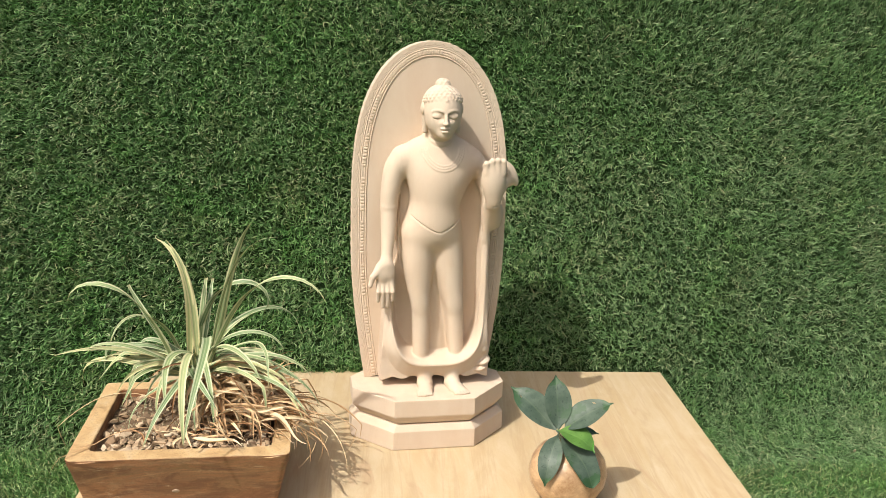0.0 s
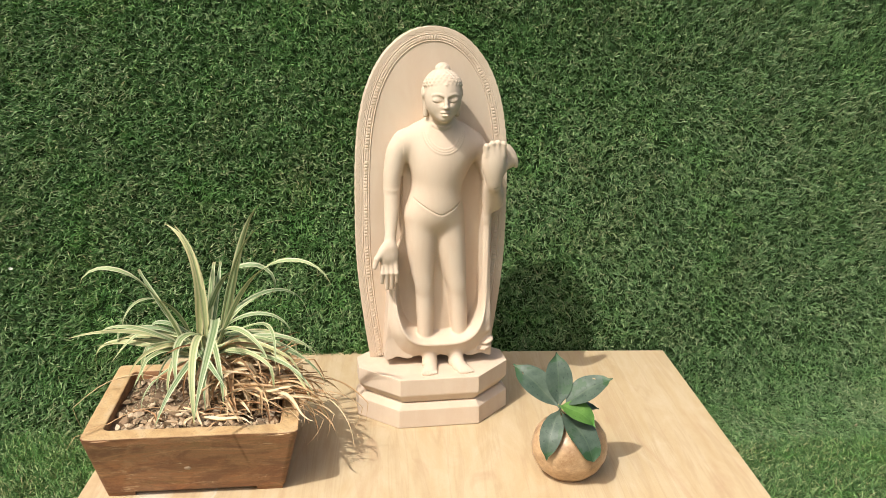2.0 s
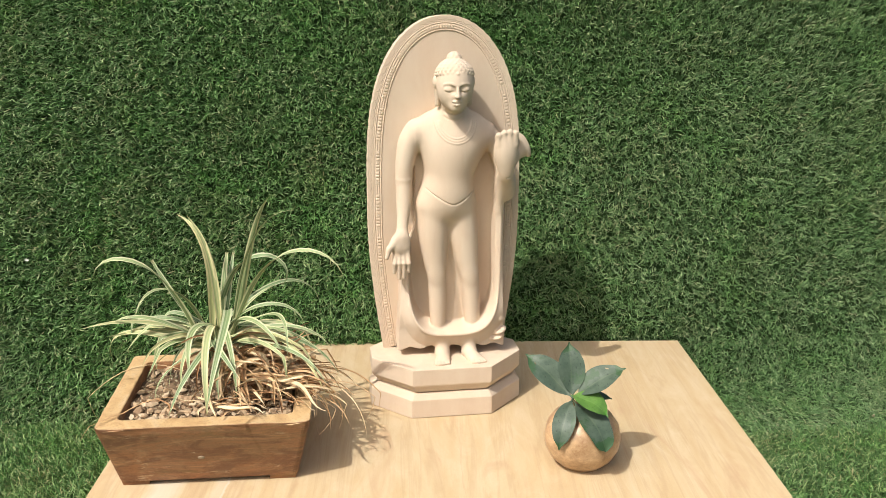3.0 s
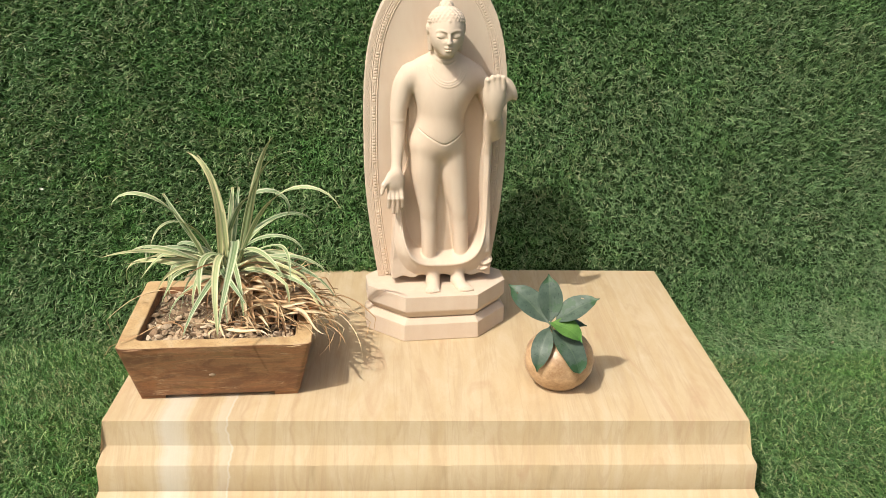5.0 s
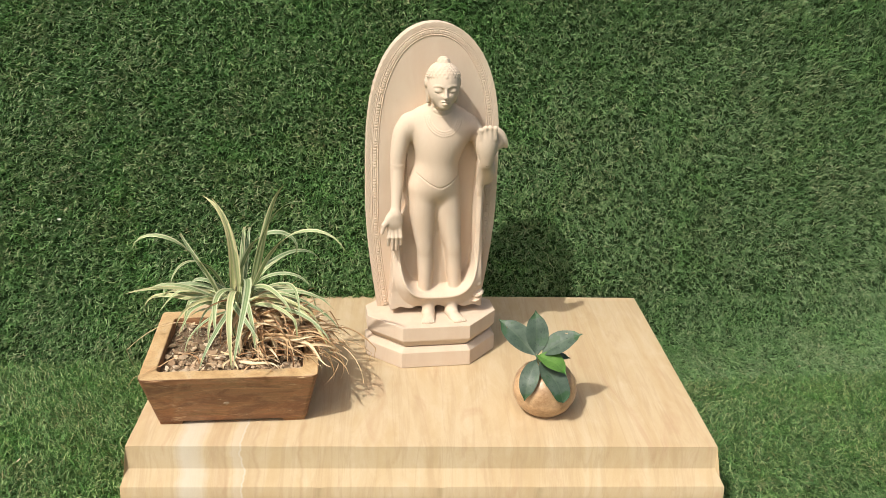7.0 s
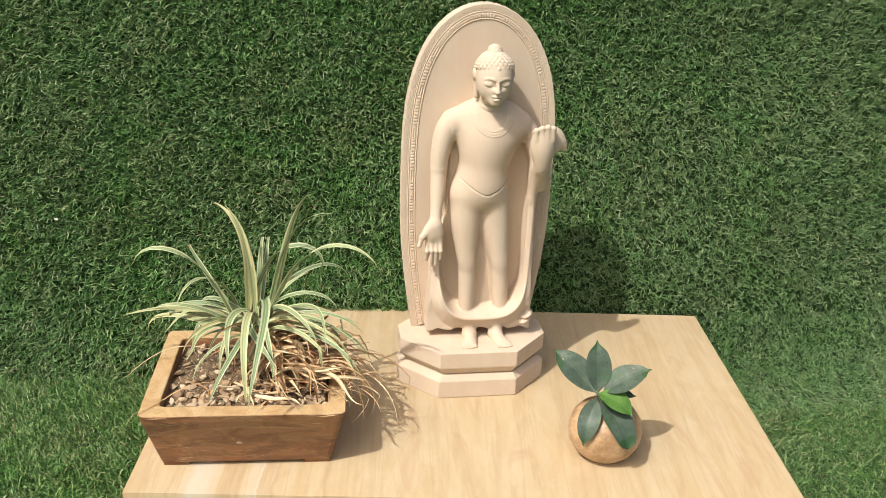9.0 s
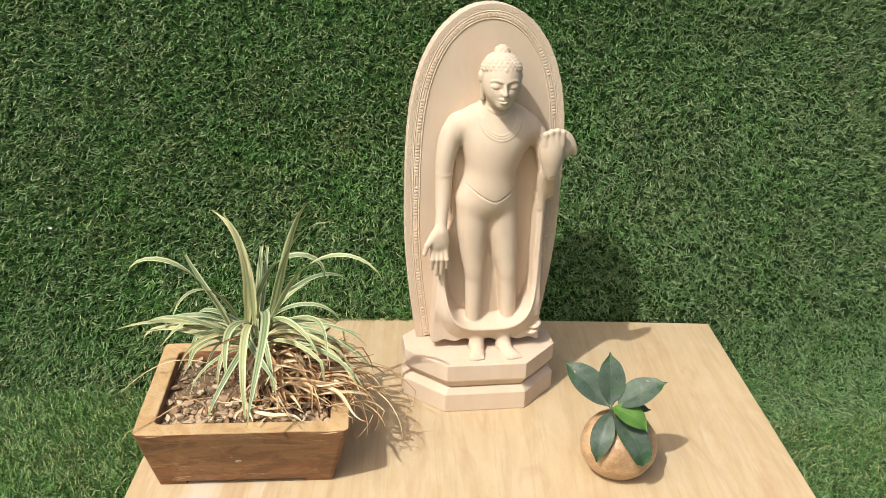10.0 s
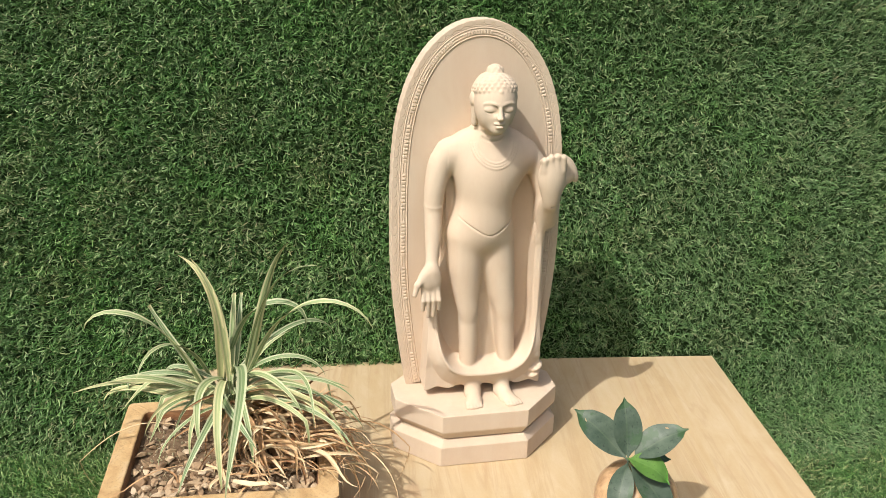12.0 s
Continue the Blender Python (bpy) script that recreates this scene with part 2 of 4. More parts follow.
PLINTH_STONE = make_plinth_stone()
STATUE_STONE = make_statue_stone()
PLANTER_STONE = make_planter_stone()
WALL_BLADE = make_turf_blade("wall_turf_blade", [(0.0, (0.026, 0.070, 0.017)), (0.36, (0.062, 0.150, 0.040)), (0.60, (0.125, 0.240, 0.080)), (0.80, (0.215, 0.330, 0.140)), (0.93, (0.32, 0.42, 0.215)), (1.0, (0.31, 0.30, 0.17))], end_sheen=0.26, tinted=True)
FLOOR_BLADE = make_turf_blade("floor_turf_blade", [(0.0, (0.032, 0.086, 0.021)), (0.38, (0.082, 0.186, 0.052)), (0.62, (0.152, 0.280, 0.086)), (0.80, (0.245, 0.365, 0.145)), (0.93, (0.36, 0.45, 0.21)), (1.0, (0.35, 0.31, 0.17))], end_sheen=0.15, tinted=True)
TURF_BACK = make_simple("turf_backing", (0.012, 0.028, 0.009), (0.030, 0.055, 0.018), 60.0, 0.9, 0.1, 0.8)
TURF_FLAT = make_simple("turf_ground", (0.022, 0.050, 0.013), (0.062, 0.112, 0.035), 14.0, 0.9, 0.1, 0.9, (1, 1, 1), 160.0)
SOIL = make_simple("dark_soil", (0.085, 0.054, 0.032), (0.23, 0.16, 0.10), 60.0, 0.95, 0.1, 0.9)
PEBBLE = make_piece_stone("grey_brown_pebble", [(0.0, (0.25, 0.160, 0.090)), (0.4, (0.37, 0.26, 0.155)), (0.75, (0.47, 0.35, 0.22)), (1.0, (0.58, 0.47, 0.33))])
KNOT = make_simple("pale_knot", (0.26, 0.18, 0.11), (0.38, 0.28, 0.19), 90.0, 0.7)
GRIT = make_turf_blade("tan_grit", [(0.0, (0.16, 0.11, 0.07)), (0.4, (0.30, 0.22, 0.15)), (0.8, (0.44, 0.34, 0.23)), (1.0, (0.58, 0.50, 0.38))], 0.85)
LEAF = make_striped_leaf()
DRY_LEAF = make_piece_stone("dry_straw_leaf", [(0.0, (0.29, 0.155, 0.070)), (0.3, (0.48, 0.30, 0.150)), (0.65, (0.62, 0.43, 0.240)), (1.0, (0.74, 0.60, 0.38))], 0.7)
BALL_STONE = make_simple("mottled_brown_stone", (0.25, 0.135, 0.062), (0.62, 0.42, 0.24), 30.0, 0.32, 0.55, 0.25, (1, 1, 1.3), 150.0)
DARK_LEAF = make_sprig_leaf("dark_sprig_leaf", (0.040, 0.070, 0.045), (0.085, 0.118, 0.082), (0.13, 0.17, 0.10))
BRIGHT_LEAF = make_sprig_leaf("bright_sprig_leaf", (0.070, 0.165, 0.028), (0.105, 0.215, 0.040), (0.15, 0.26, 0.07))
STEM = make_simple("green_brown_stem", (0.06, 0.07, 0.025), (0.14, 0.13, 0.05), 80.0, 0.6)


# ---- mesh helpers ----
def mesh_of(name, verts, faces, material, smooth=False):
    me = bpy.data.meshes.new(name)
    me.from_pydata([tuple(v) for v in verts], [], [tuple(f) for f in faces])
    me.materials.append(material)
    if smooth:
        me.shade_smooth()
    me.update()
    return me


def part(name, data, parent, label=""):
    ob = new(name, data)
    ob.parent = parent
    return tagged(ob, label)


def from_bm(name, bm, material, smooth=False):
    me = bpy.data.meshes.new(name)
    bmesh.ops.recalc_face_normals(bm, faces=bm.faces)
    bm.to_mesh(me)
    bm.free()
    me.materials.append(material)
    if smooth:
        me.shade_smooth()
    return me


def bevelled(bm, width, segments=2, angle=30):
    edges = [e for e in bm.edges if len(e.link_faces) == 2 and e.calc_face_angle(0) > radians(angle)]
    bmesh.ops.bevel(bm, geom=edges, offset=width, segments=segments, profile=0.6, affect="EDGES", clamp_overlap=True)


TOP = 0.166          # the height of the plinth's top


# ---- ground and leaning turf wall ----
def wall_y(x, z):
    """The depth of the wall's plane, which bows away a little at one side."""
    return 1.938 + 0.039 * x + 0.345 * z + 0.05 * np.maximum(0.0, x - 0.5)


def cove_of(x):
    """How far the turf sweeps out from the foot of the wall: tight beside the planter, wide at the other end."""
    t = np.clip((np.asarray(x, float) - 0.45) / 0.35, 0, 1)
    return 0.006 + 0.165 * t * t * (3 - 2 * t)


def wall_at(x, v):
    """A place on the wall's face; v is the height, and below the cove's top the way along the curve."""
    c = cove_of(x)
    h = 0.80 * c
    t = np.clip(v / h, 0, 1)
    foot = wall_y(x, 0.0)
    y = (1 - t) ** 2 * (foot - c) + 2 * t * (1 - t) * foot + t * t * wall_y(x, h)
    return np.where(v < h, y, wall_y(x, v)), np.where(v < h, h * t * t, v)


def build_ground():
    n = 40
    xs = np.concatenate([[-60, -20, -8], np.linspace(-2.4, 2.8, n), [8, 20, 60]])
    ys = np.concatenate([[-60, -20, -6], np.linspace(-1.0, 2.6, n), [8, 20, 60]])
    verts = [(x, y, 0.003 * noise.noise((x * 4, y * 4, 0)) - 0.006) for y in ys for x in xs]
    w = len(xs)
    faces = [(j * w + i, j * w + i + 1, (j + 1) * w + i + 1, (j + 1) * w + i) for j in range(len(ys) - 1) for i in range(w - 1)]
    ob = new("ground", mesh_of("ground", verts, faces, TURF_FLAT, True))
    return tagged(ob, "flat ground covered with green artificial turf", "ground", kind="structure")


def build_wall():
    n, m, thick = 60, 44, 0.06
    verts, faces = [], []
    for side in (0, 1):
        for j in range(m + 1):
            for i in range(n + 1):
                x, v = -1.12 + 2.68 * i / n, 1.16 * (j / m) ** 1.5
                y, z = (float(q) for q in wall_at(x, v))
                if side:
                    y, z = max(y, float(wall_y(x, z))) + thick, z - 0.01
                verts.append((x, y + 0.003 * noise.noise((x * 3, z * 3, 2)), z - 0.004))
    row, lay = n + 1, (n + 1) * (m + 1)
    for j in range(m):
        for i in range(n):
            a = j * row + i
            faces += [(a, a + 1, a + row + 1, a + row), (lay + a, lay + a + row, lay + a + row + 1, lay + a + 1)]
    for i in range(n):
        b = m * row + i
        faces += [(b, b + 1, lay + b + 1, lay + b), (i, lay + i, lay + i + 1, i + 1)]
    for j in range(m):
        a, b = j * row, j * row + n
        faces += [(a, a + row, lay + a + row, lay + a), (b, lay + b, lay + b + row, b + row)]
    ob = new("wall_north", mesh_of("wall_north", verts, faces, TURF_BACK, True))
    return tagged(ob, "leaning garden wall covered with green artificial turf", "wall", kind="structure")


def blade_mesh(name, roots, normals, lean, length, width, material, rng, tuft=None):
    """Many bent, tapering blades in one mesh: two quads and a tip each."""
    n = len(roots)
    tang = rng.normal(size=(n, 3))
    if tuft is not None:
        tang = tang * 1.0 + rng.normal(size=(tuft.max() + 1, 3))[tuft]
    tang -= (tang * normals).sum(1, keepdims=True) * normals
    tang /= np.linalg.norm(tang, axis=1, keepdims=True) + 1e-9
    spread = rng.uniform(0.3, 1.7, (n, 1))
    way = normals + tang * spread * 0.62 + lean
    way /= np.linalg.norm(way, axis=1, keepdims=True)
    bend = tang * rng.uniform(0.1, 1.1, (n, 1)) + lean * 0.9 + rng.normal(size=(n, 3)) * 0.25
    side = np.cross(way, rng.normal(size=(n, 3)))
    side /= np.linalg.norm(side, axis=1, keepdims=True) + 1e-9
    L = length * rng.uniform(0.6, 1.15, (n, 1))
    W = width * rng.uniform(0.7, 1.25, (n, 1)) / 2
    p0 = roots
    p1 = p0 + way * L * 0.42
    w2 = way + bend * 0.75
    w2 /= np.linalg.norm(w2, axis=1, keepdims=True)
    p2 = p1 + w2 * L * 0.34
    w3 = w2 + bend * 0.75
    w3 /= np.linalg.norm(w3, axis=1, keepdims=True)
    p3 = p2 + w3 * L * 0.20
    v = np.stack([p0 - side * W, p0 + side * W, p1 - side * W, p1 + side * W, p2 - side * W * 0.95, p2 + side * W * 0.95, p3], 1).reshape(-1, 3)
    base = (np.arange(n) * 7)[:, None]
    loops = (base + np.array([0, 1, 3, 2, 2, 3, 5, 4, 4, 5, 6])).ravel()
    sizes = np.tile([4, 4, 3], n)
    me = bpy.data.meshes.new(name)
    me.vertices.add(len(v))
    me.vertices.foreach_set("co", v.astype(np.float32).ravel())
    me.loops.add(len(loops))
    me.loops.foreach_set("vertex_index", loops.astype(np.int32))
    me.polygons.add(len(sizes))
    me.polygons.foreach_set("loop_start", np.concatenate([[0], np.cumsum(sizes)[:-1]]).astype(np.int32))
    me.update(calc_edges=True)
    me.materials.append(material)
    me.shade_smooth()
    return me


def build_turf():
    rng = np.random.default_rng(5)
    n = 290000
    x = rng.uniform(-1.08, 1.52, n)
    z = rng.uniform(0.0, 1.14, n)
    # half of the blades gather in tufts
    tufts = 36000
    tx, tz = rng.uniform(-1.08, 1.52, tufts), rng.uniform(0.0, 1.14, tufts)
    pick, gather = rng.integers(0, tufts, n), rng.random(n) < 0.66
    x = np.where(gather, tx[pick] + rng.normal(0, 0.0030, n), x)
    z = np.abs(np.where(gather, tz[pick] + rng.normal(0, 0.0030, n), z))
    # the sweep at the foot is longer than it is high
    more = 17000
    x[:more], z[:more] = rng.uniform(0.45, 1.52, more), rng.uniform(0.0, 0.15, more)
    behind = (x > -0.46) & (x < 0.72)
    keep = ~(behind & (z < TOP - 0.012))
    x, z, pick, behind = x[keep], z[keep], pick[keep], behind[keep]
    yw, zw = wall_at(x, z)
    ya, za = wall_at(x, z + 0.004)
    roots = np.stack([x, yw - 0.001, zw], 1)
    nrm = np.stack([0.039 + 0 * x, -(za - zw), ya - yw], 1)
    nrm[:, 0] *= np.hypot(nrm[:, 1], nrm[:, 2])
    nrm /= np.linalg.norm(nrm, axis=1, keepdims=True)
    right, high = np.clip((x - 0.35) / 0.8, 0, 1), np.clip((z - 0.25) / 0.6, 0, 1)
    left = np.clip((-x - 0.2) / 0.7, 0, 1)
    low = np.clip((0.22 - z) / 0.15, 0, 1) * np.clip((x - 0.55) / 0.25, 0, 1)
    calm = np.clip((0.35 - x) / 0.6, 0, 1)
    lean = np.stack([0.22 * np.sin(x * 5 + z * 3) * (1 - 0.5 * calm) - 0.55 * low - 0.30 * calm, 0 * x, -0.18 - 0.08 * calm + 0.22 * np.sin(x * 3.1 - z * 6.3) + 0.80 * right * high + 0.25 * left * np.clip((z - 0.5) / 0.5, 0, 1) - 0.2 * left * np.clip((0.7 - z) / 0.5, 0, 1) - 0.35 * low + 0.55 * behind * np.clip((TOP + 0.025 - z) / 0.025, 0, 1)], 1)
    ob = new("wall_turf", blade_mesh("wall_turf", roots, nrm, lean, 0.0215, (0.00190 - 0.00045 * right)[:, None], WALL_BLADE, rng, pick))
    tagged(ob, "dense curly green artificial turf covering the leaning wall", "artificial turf", kind="stuff")
    n = 270000
    x, y = rng.uniform(-1.15, 1.55, n), rng.uniform(1.10, 1.99, n)
    keep = ~((x > -0.46) & (x < 0.72) & (y > 1.20)) & (y < wall_y(x, 0) - cove_of(x) + 0.02)
    x, y = x[keep], y[keep]
    n = len(x)
    roots = np.stack([x, y, -0.004 + 0 * x], 1)
    right = np.clip((x - 0.6) / 0.4, 0, 1)
    lean = np.stack([0.25 * np.sin(y * 7 + x * 2) - 0.55 * right, -0.30 + 0.25 * np.sin(x * 4) * (1 - right) - 0.25 * right, 0 * x], 1)
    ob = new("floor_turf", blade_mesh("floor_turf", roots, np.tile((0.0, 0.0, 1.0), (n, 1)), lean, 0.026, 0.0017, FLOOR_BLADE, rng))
    tagged(ob, "green artificial turf lying on the ground beside the plinth", "artificial turf", kind="stuff")


build_ground()
build_wall()
build_turf()


# ---- stepped plinth ----
def build_plinth():
    """A low slab and a stepped block on it, with sloping treads; the back stands against the turf."""
    ob = new("stone_plinth")

    def slab(name, prof):
        # profile along the front: (y, z, how far the sides stand out)
        bm = bmesh.new()
        many, k = 90, len(prof)
        rows = [[bm.verts.new((-0.453 - 0.62 * s + (1.167 + 1.62 * s) * i / many, y, z)) for y, z, s in prof] for i in range(many + 1)]
        for a, b in zip(rows, rows[1:]):
            for i in range(k):
                j = (i + 1) % k
                bm.faces.new((a[i], a[j], b[j], b[i]))
        bmesh.ops.triangulate(bm, faces=[bm.faces.new(rows[0]), bm.faces.new(rows[-1][::-1])])
        bmesh.ops.recalc_face_normals(bm, faces=bm.faces)
        bevelled(bm, 0.0016, 2, 40)
        # hand-worked faces: a little uneven, the edges worn here and there
        for v in bm.verts:
            if v.co.y < 1.312:
                x, y, z = v.co
                wear = max(0.0, noise.noise((x * 33, z * 60, 5)) - 0.28)
                v.co.y += 0.0007 * noise.noise((x * 9, z * 30, 1)) + 0.0025 * wear
                v.co.z += 0.0004 * noise.noise((x * 16, z * 30, 8)) - 0.0022 * wear
        me = from_bm(name, bm, PLINTH_STONE, True)
        me.polygons.foreach_set("use_smooth", [abs(f.normal.x) < 0.85 for f in me.polygons])
        me.set_sharp_from_angle(angle=radians(36))
        part(name, me, ob)

    slab("bottom_slab", [(1.996, 0.0, 0.032), (1.2365, 0.0, 0.032), (1.2380, 0.0140, 0.0315), (1.2395, 0.0160, 0.0305), (1.2645, 0.0385, 0.0175), (1.996, 0.0387, 0.0175)])
    slab("upper_block", [(1.998, 0.0390, 0.0172), (1.2658, 0.0390, 0.0172), (1.2664, 0.0460, 0.0166), (1.2676, 0.0905, 0.0150), (1.2690, 0.0925, 0.0142), (1.2930, 0.1155, 0.0016), (1.2940, 0.1180, 0.0012), (1.2965, TOP, 0.0), (1.998, TOP, 0.0)])
    return tagged(ob, "cream-yellow veined stone plinth with stepped front, standing on turf", "plinth")


build_plinth()


# ---- statue ----
class Solid:
    """A signed distance field on a grid, built up from soft-joined shapes, and turned into a skin of quads."""

    def __init__(self, lo, hi, step):
        self.lo, self.step = np.array(lo), step
        self.n = np.ceil((np.array(hi) - self.lo) / step).astype(int) + 1
        self.axes = [self.lo[i] + step * np.arange(self.n[i]) for i in range(3)]
        self.d = np.full(self.n, 0.05, np.float32)

    def window(self, lo, hi, margin):
        cut = []
        for i in range(3):
            a = int(np.clip((lo[i] - margin - self.lo[i]) / self.step, 0, self.n[i] - 1))
            b = int(np.clip((hi[i] + margin - self.lo[i]) / self.step + 2, a + 1, self.n[i]))
            cut.append(slice(a, b))
        g = np.meshgrid(*[self.axes[i][cut[i]] for i in range(3)], indexing="ij", sparse=True)
        return tuple(cut), g

    def put(self, lo, hi, dist, k, carve=False):
        cut, g = self.window(np.minimum(lo, hi), np.maximum(lo, hi), max(k, 0.004) + 0.004)
        b = dist(*g).astype(np.float32)
        a = self.d[cut]
        if carve:
            h = np.maximum(k - np.abs(a + b), 0) / k
            self.d[cut] = np.maximum(a, -b) + h * h * k * 0.25
        else:
            h = np.maximum(k - np.abs(a - b), 0) / k
            self.d[cut] = np.minimum(a, b) - h * h * k * 0.25

    def limb(self, a, b, ra, rb, k=0.008, carve=False):
        a, b = np.array(a), np.array(b)
        ab = b - a

        def dist(x, y, z):
            t = np.clip(((x - a[0]) * ab[0] + (y - a[1]) * ab[1] + (z - a[2]) * ab[2]) / (ab @ ab + 1e-12), 0, 1)
            return np.sqrt((x - a[0] - t * ab[0]) ** 2 + (y - a[1] - t * ab[1]) ** 2 + (z - a[2] - t * ab[2]) ** 2) - (ra + (rb - ra) * t)
        r = max(ra, rb)
        self.put(np.minimum(a, b) - r, np.maximum(a, b) + r, dist, k, carve)

    def chain(self, joints, k=0.008):
        """A limb through several joints (x, y, z, radius), joined to the rest in one go."""
        ends = [joints[0], *joints, joints[-1]]
        fine = []
        for a, b, c, d in zip(ends, ends[1:], ends[2:], ends[3:]):
            a, b, c, d = map(np.array, (a, b, c, d))
            for t in np.linspace(0, 1, 5)[:-1]:
                fine.append(0.5 * (2 * b + (c - a) * t + (2 * a - 5 * b + 4 * c - d) * t * t + (3 * b - a - 3 * c + d) * t ** 3))
        joints = [tuple(q) for q in fine] + [joints[-1]]
        lo = np.min([np.array(q[:3]) - q[3] for q in joints], 0)
        hi = np.max([np.array(q[:3]) + q[3] for q in joints], 0)

        def dist(x, y, z):
            best = None
            for (*a, ra), (*b, rb) in zip(joints, joints[1:]):
                a, b = np.array(a), np.array(b)
                ab = b - a
                t = np.clip(((x - a[0]) * ab[0] + (y - a[1]) * ab[1] + (z - a[2]) * ab[2]) / (ab @ ab + 1e-12), 0, 1)
                d = np.sqrt((x - a[0] - t * ab[0]) ** 2 + (y - a[1] - t * ab[1]) ** 2 + (z - a[2] - t * ab[2]) ** 2) - (ra + (rb - ra) * t)
                best = d if best is None else np.minimum(best, d)
            return best
        self.put(lo, hi, dist, k)

    def leg(self, joints, k=0.008):
        """An upright limb whose centre and radius change smoothly with height (x, y, z, radius, from the top down)."""
        js = np.array(joints)[::-1]
        zf = np.linspace(js[0, 2], js[-1, 2], 120)
        cols = []
        for c in (0, 1, 3):
            v = np.interp(zf, js[:, 2], js[:, c])
            pad = np.pad(v, 9, mode="reflect", reflect_type="odd")
            for _ in range(2):
                pad = np.convolve(np.pad(pad, 4, mode="edge"), np.ones(9) / 9, "valid")
            cols.append(pad[9:-9])
        lo, hi = js[0, 2], js[-1, 2]

        def dist(x, y, z):
            cx, cy, r = (np.interp(z, zf, v) for v in cols)
            out = np.maximum(np.maximum(lo - z, z - hi), 0)
            return np.sqrt((x - cx) ** 2 + (y - cy) ** 2 + out ** 2) * 0.97 - r * 0.97
        big = js[:, 3].max()
        self.put(js[:, :3].min(0) - big, js[:, :3].max(0) + big, dist, k)

    def egg(self, c, r, k=0.008, turn=0.0, carve=False):
        """An ellipsoid, turned by some degrees about the axis that runs from front to back."""
        c, r = np.array(c), np.array(r)
        cs, sn = math.cos(radians(turn)), math.sin(radians(turn))

        def dist(x, y, z):
            px, pz = (x - c[0]) * cs + (z - c[2]) * sn, (z - c[2]) * cs - (x - c[0]) * sn
            py = y - c[1]
            k0 = np.sqrt((px / r[0]) ** 2 + (py / r[1]) ** 2 + (pz / r[2]) ** 2)
            k1 = np.sqrt((px / r[0] ** 2) ** 2 + (py / r[1] ** 2) ** 2 + (pz / r[2] ** 2) ** 2)
            return k0 * (k0 - 1) / (k1 + 1e-6)
        big = np.array([max(r[0], r[2]), r[1], max(r[0], r[2])])
        self.put(c - big, c + big, dist, k, carve)

    def block(self, lo, hi, r, k=0.008):
        c, h = (np.array(lo) + hi) / 2, (np.array(hi) - lo) / 2 - r

        def dist(x, y, z):
            q = [np.abs(v - c[i]) - h[i] for i, v in enumerate((x, y, z))]
            out = np.sqrt(sum(np.maximum(v, 0) ** 2 for v in q))
            return out + np.minimum(np.maximum(np.maximum(q[0], q[1]), q[2]), 0) - r
        self.put(np.array(lo), np.array(hi), dist, k)

    def sheet(self, lo, hi, face, side, k=0.006):
        """Cloth seen from the front: face(x, z) gives its front, side(x, z) how far a place is outside its outline."""
        def dist(x, y, z):
            return np.maximum((face(x, z) - y) * 0.72, np.maximum(side(x, z), y - hi[1]))
        self.put(np.array(lo), np.array(hi), dist, k)

    def front(self, x, z):
        """The y at which a ray from the front meets the solid at x, z."""
        i, k = round((x - self.lo[0]) / self.step), round((z - self.lo[2]) / self.step)
        col = self.d[i, :, k]
        j = int(np.argmax(col < 0))
        if j == 0:
            return self.axes[1][-1]
        t = col[j - 1] / (col[j - 1] - col[j])
        return self.axes[1][j - 1] + t * self.step

    def trace(self, points, sink=0.0):
        """Points of x and z laid on the front of the solid, with their depth evened out."""
        y = np.array([self.front(x, z) for x, z in points])
        for _ in range(3):
            y[1:-1] = 0.25 * y[:-2] + 0.5 * y[1:-1] + 0.25 * y[2:]
        return [(x, v + sink, z) for (x, z), v in zip(points, y)]

    def cord(self, on, r, k=0.003, carve=False):
        for p, q in zip(on, on[1:]):
            self.limb(p, q, r, r, k, carve)

    def bead_line(self, points, r, k=0.003, sink=0.0, carve=False):
        """A thin cord laid on the front of the solid, or cut into it."""
        self.cord(self.trace(points, sink), r, k, carve)

    def skin(self):
        d = self.d
        inside = d < 0
        n = self.n
        count = np.zeros(n - 1, np.int8)
        total = np.zeros((*(n - 1), 3), np.float32)
        for ax in range(3):
            o = [a for a in range(3) if a != ax]
            sl0, sl1 = [slice(None)] * 3, [slice(None)] * 3
            sl0[ax], sl1[ax] = slice(0, -1), slice(1, None)
            a, b = d[tuple(sl0)], d[tuple(sl1)]
            cross = (a < 0) != (b < 0)
            t = np.where(cross, a / np.where(cross, a - b, 1), 0).astype(np.float32)
            for du in (0, 1):
                for dv in (0, 1):
                    s = [slice(None)] * 3
                    s[o[0]] = slice(du, n[o[0]] - 1 + du)
                    s[o[1]] = slice(dv, n[o[1]] - 1 + dv)
                    s[ax] = slice(0, n[ax] - 1)
                    c = cross[tuple(s)]
                    count += c
                    total[..., ax] += np.where(c, t[tuple(s)], 0)
                    total[..., o[0]] += c * du
                    total[..., o[1]] += c * dv
        has = count > 0
        index = np.full(n - 1, -1, np.int64)
        index[has] = np.arange(has.sum())
        cells = np.argwhere(has)
        verts = (cells + total[has] / count[has][:, None]) * self.step + self.lo
        quads = []
        for ax in range(3):
            o = [(ax + 1) % 3, (ax + 2) % 3]
            sl0, sl1 = [slice(None)] * 3, [slice(None)] * 3
            sl0[ax], sl1[ax] = slice(0, -1), slice(1, None)
            cross = inside[tuple(sl0)] != inside[tuple(sl1)]
            e = np.argwhere(cross)
            ok = np.all(e[:, o] > 0, 1) & np.all(e[:, o] < (n - 1)[o], 1)
            e = e[ok]
            flip = inside[tuple(e.T)]
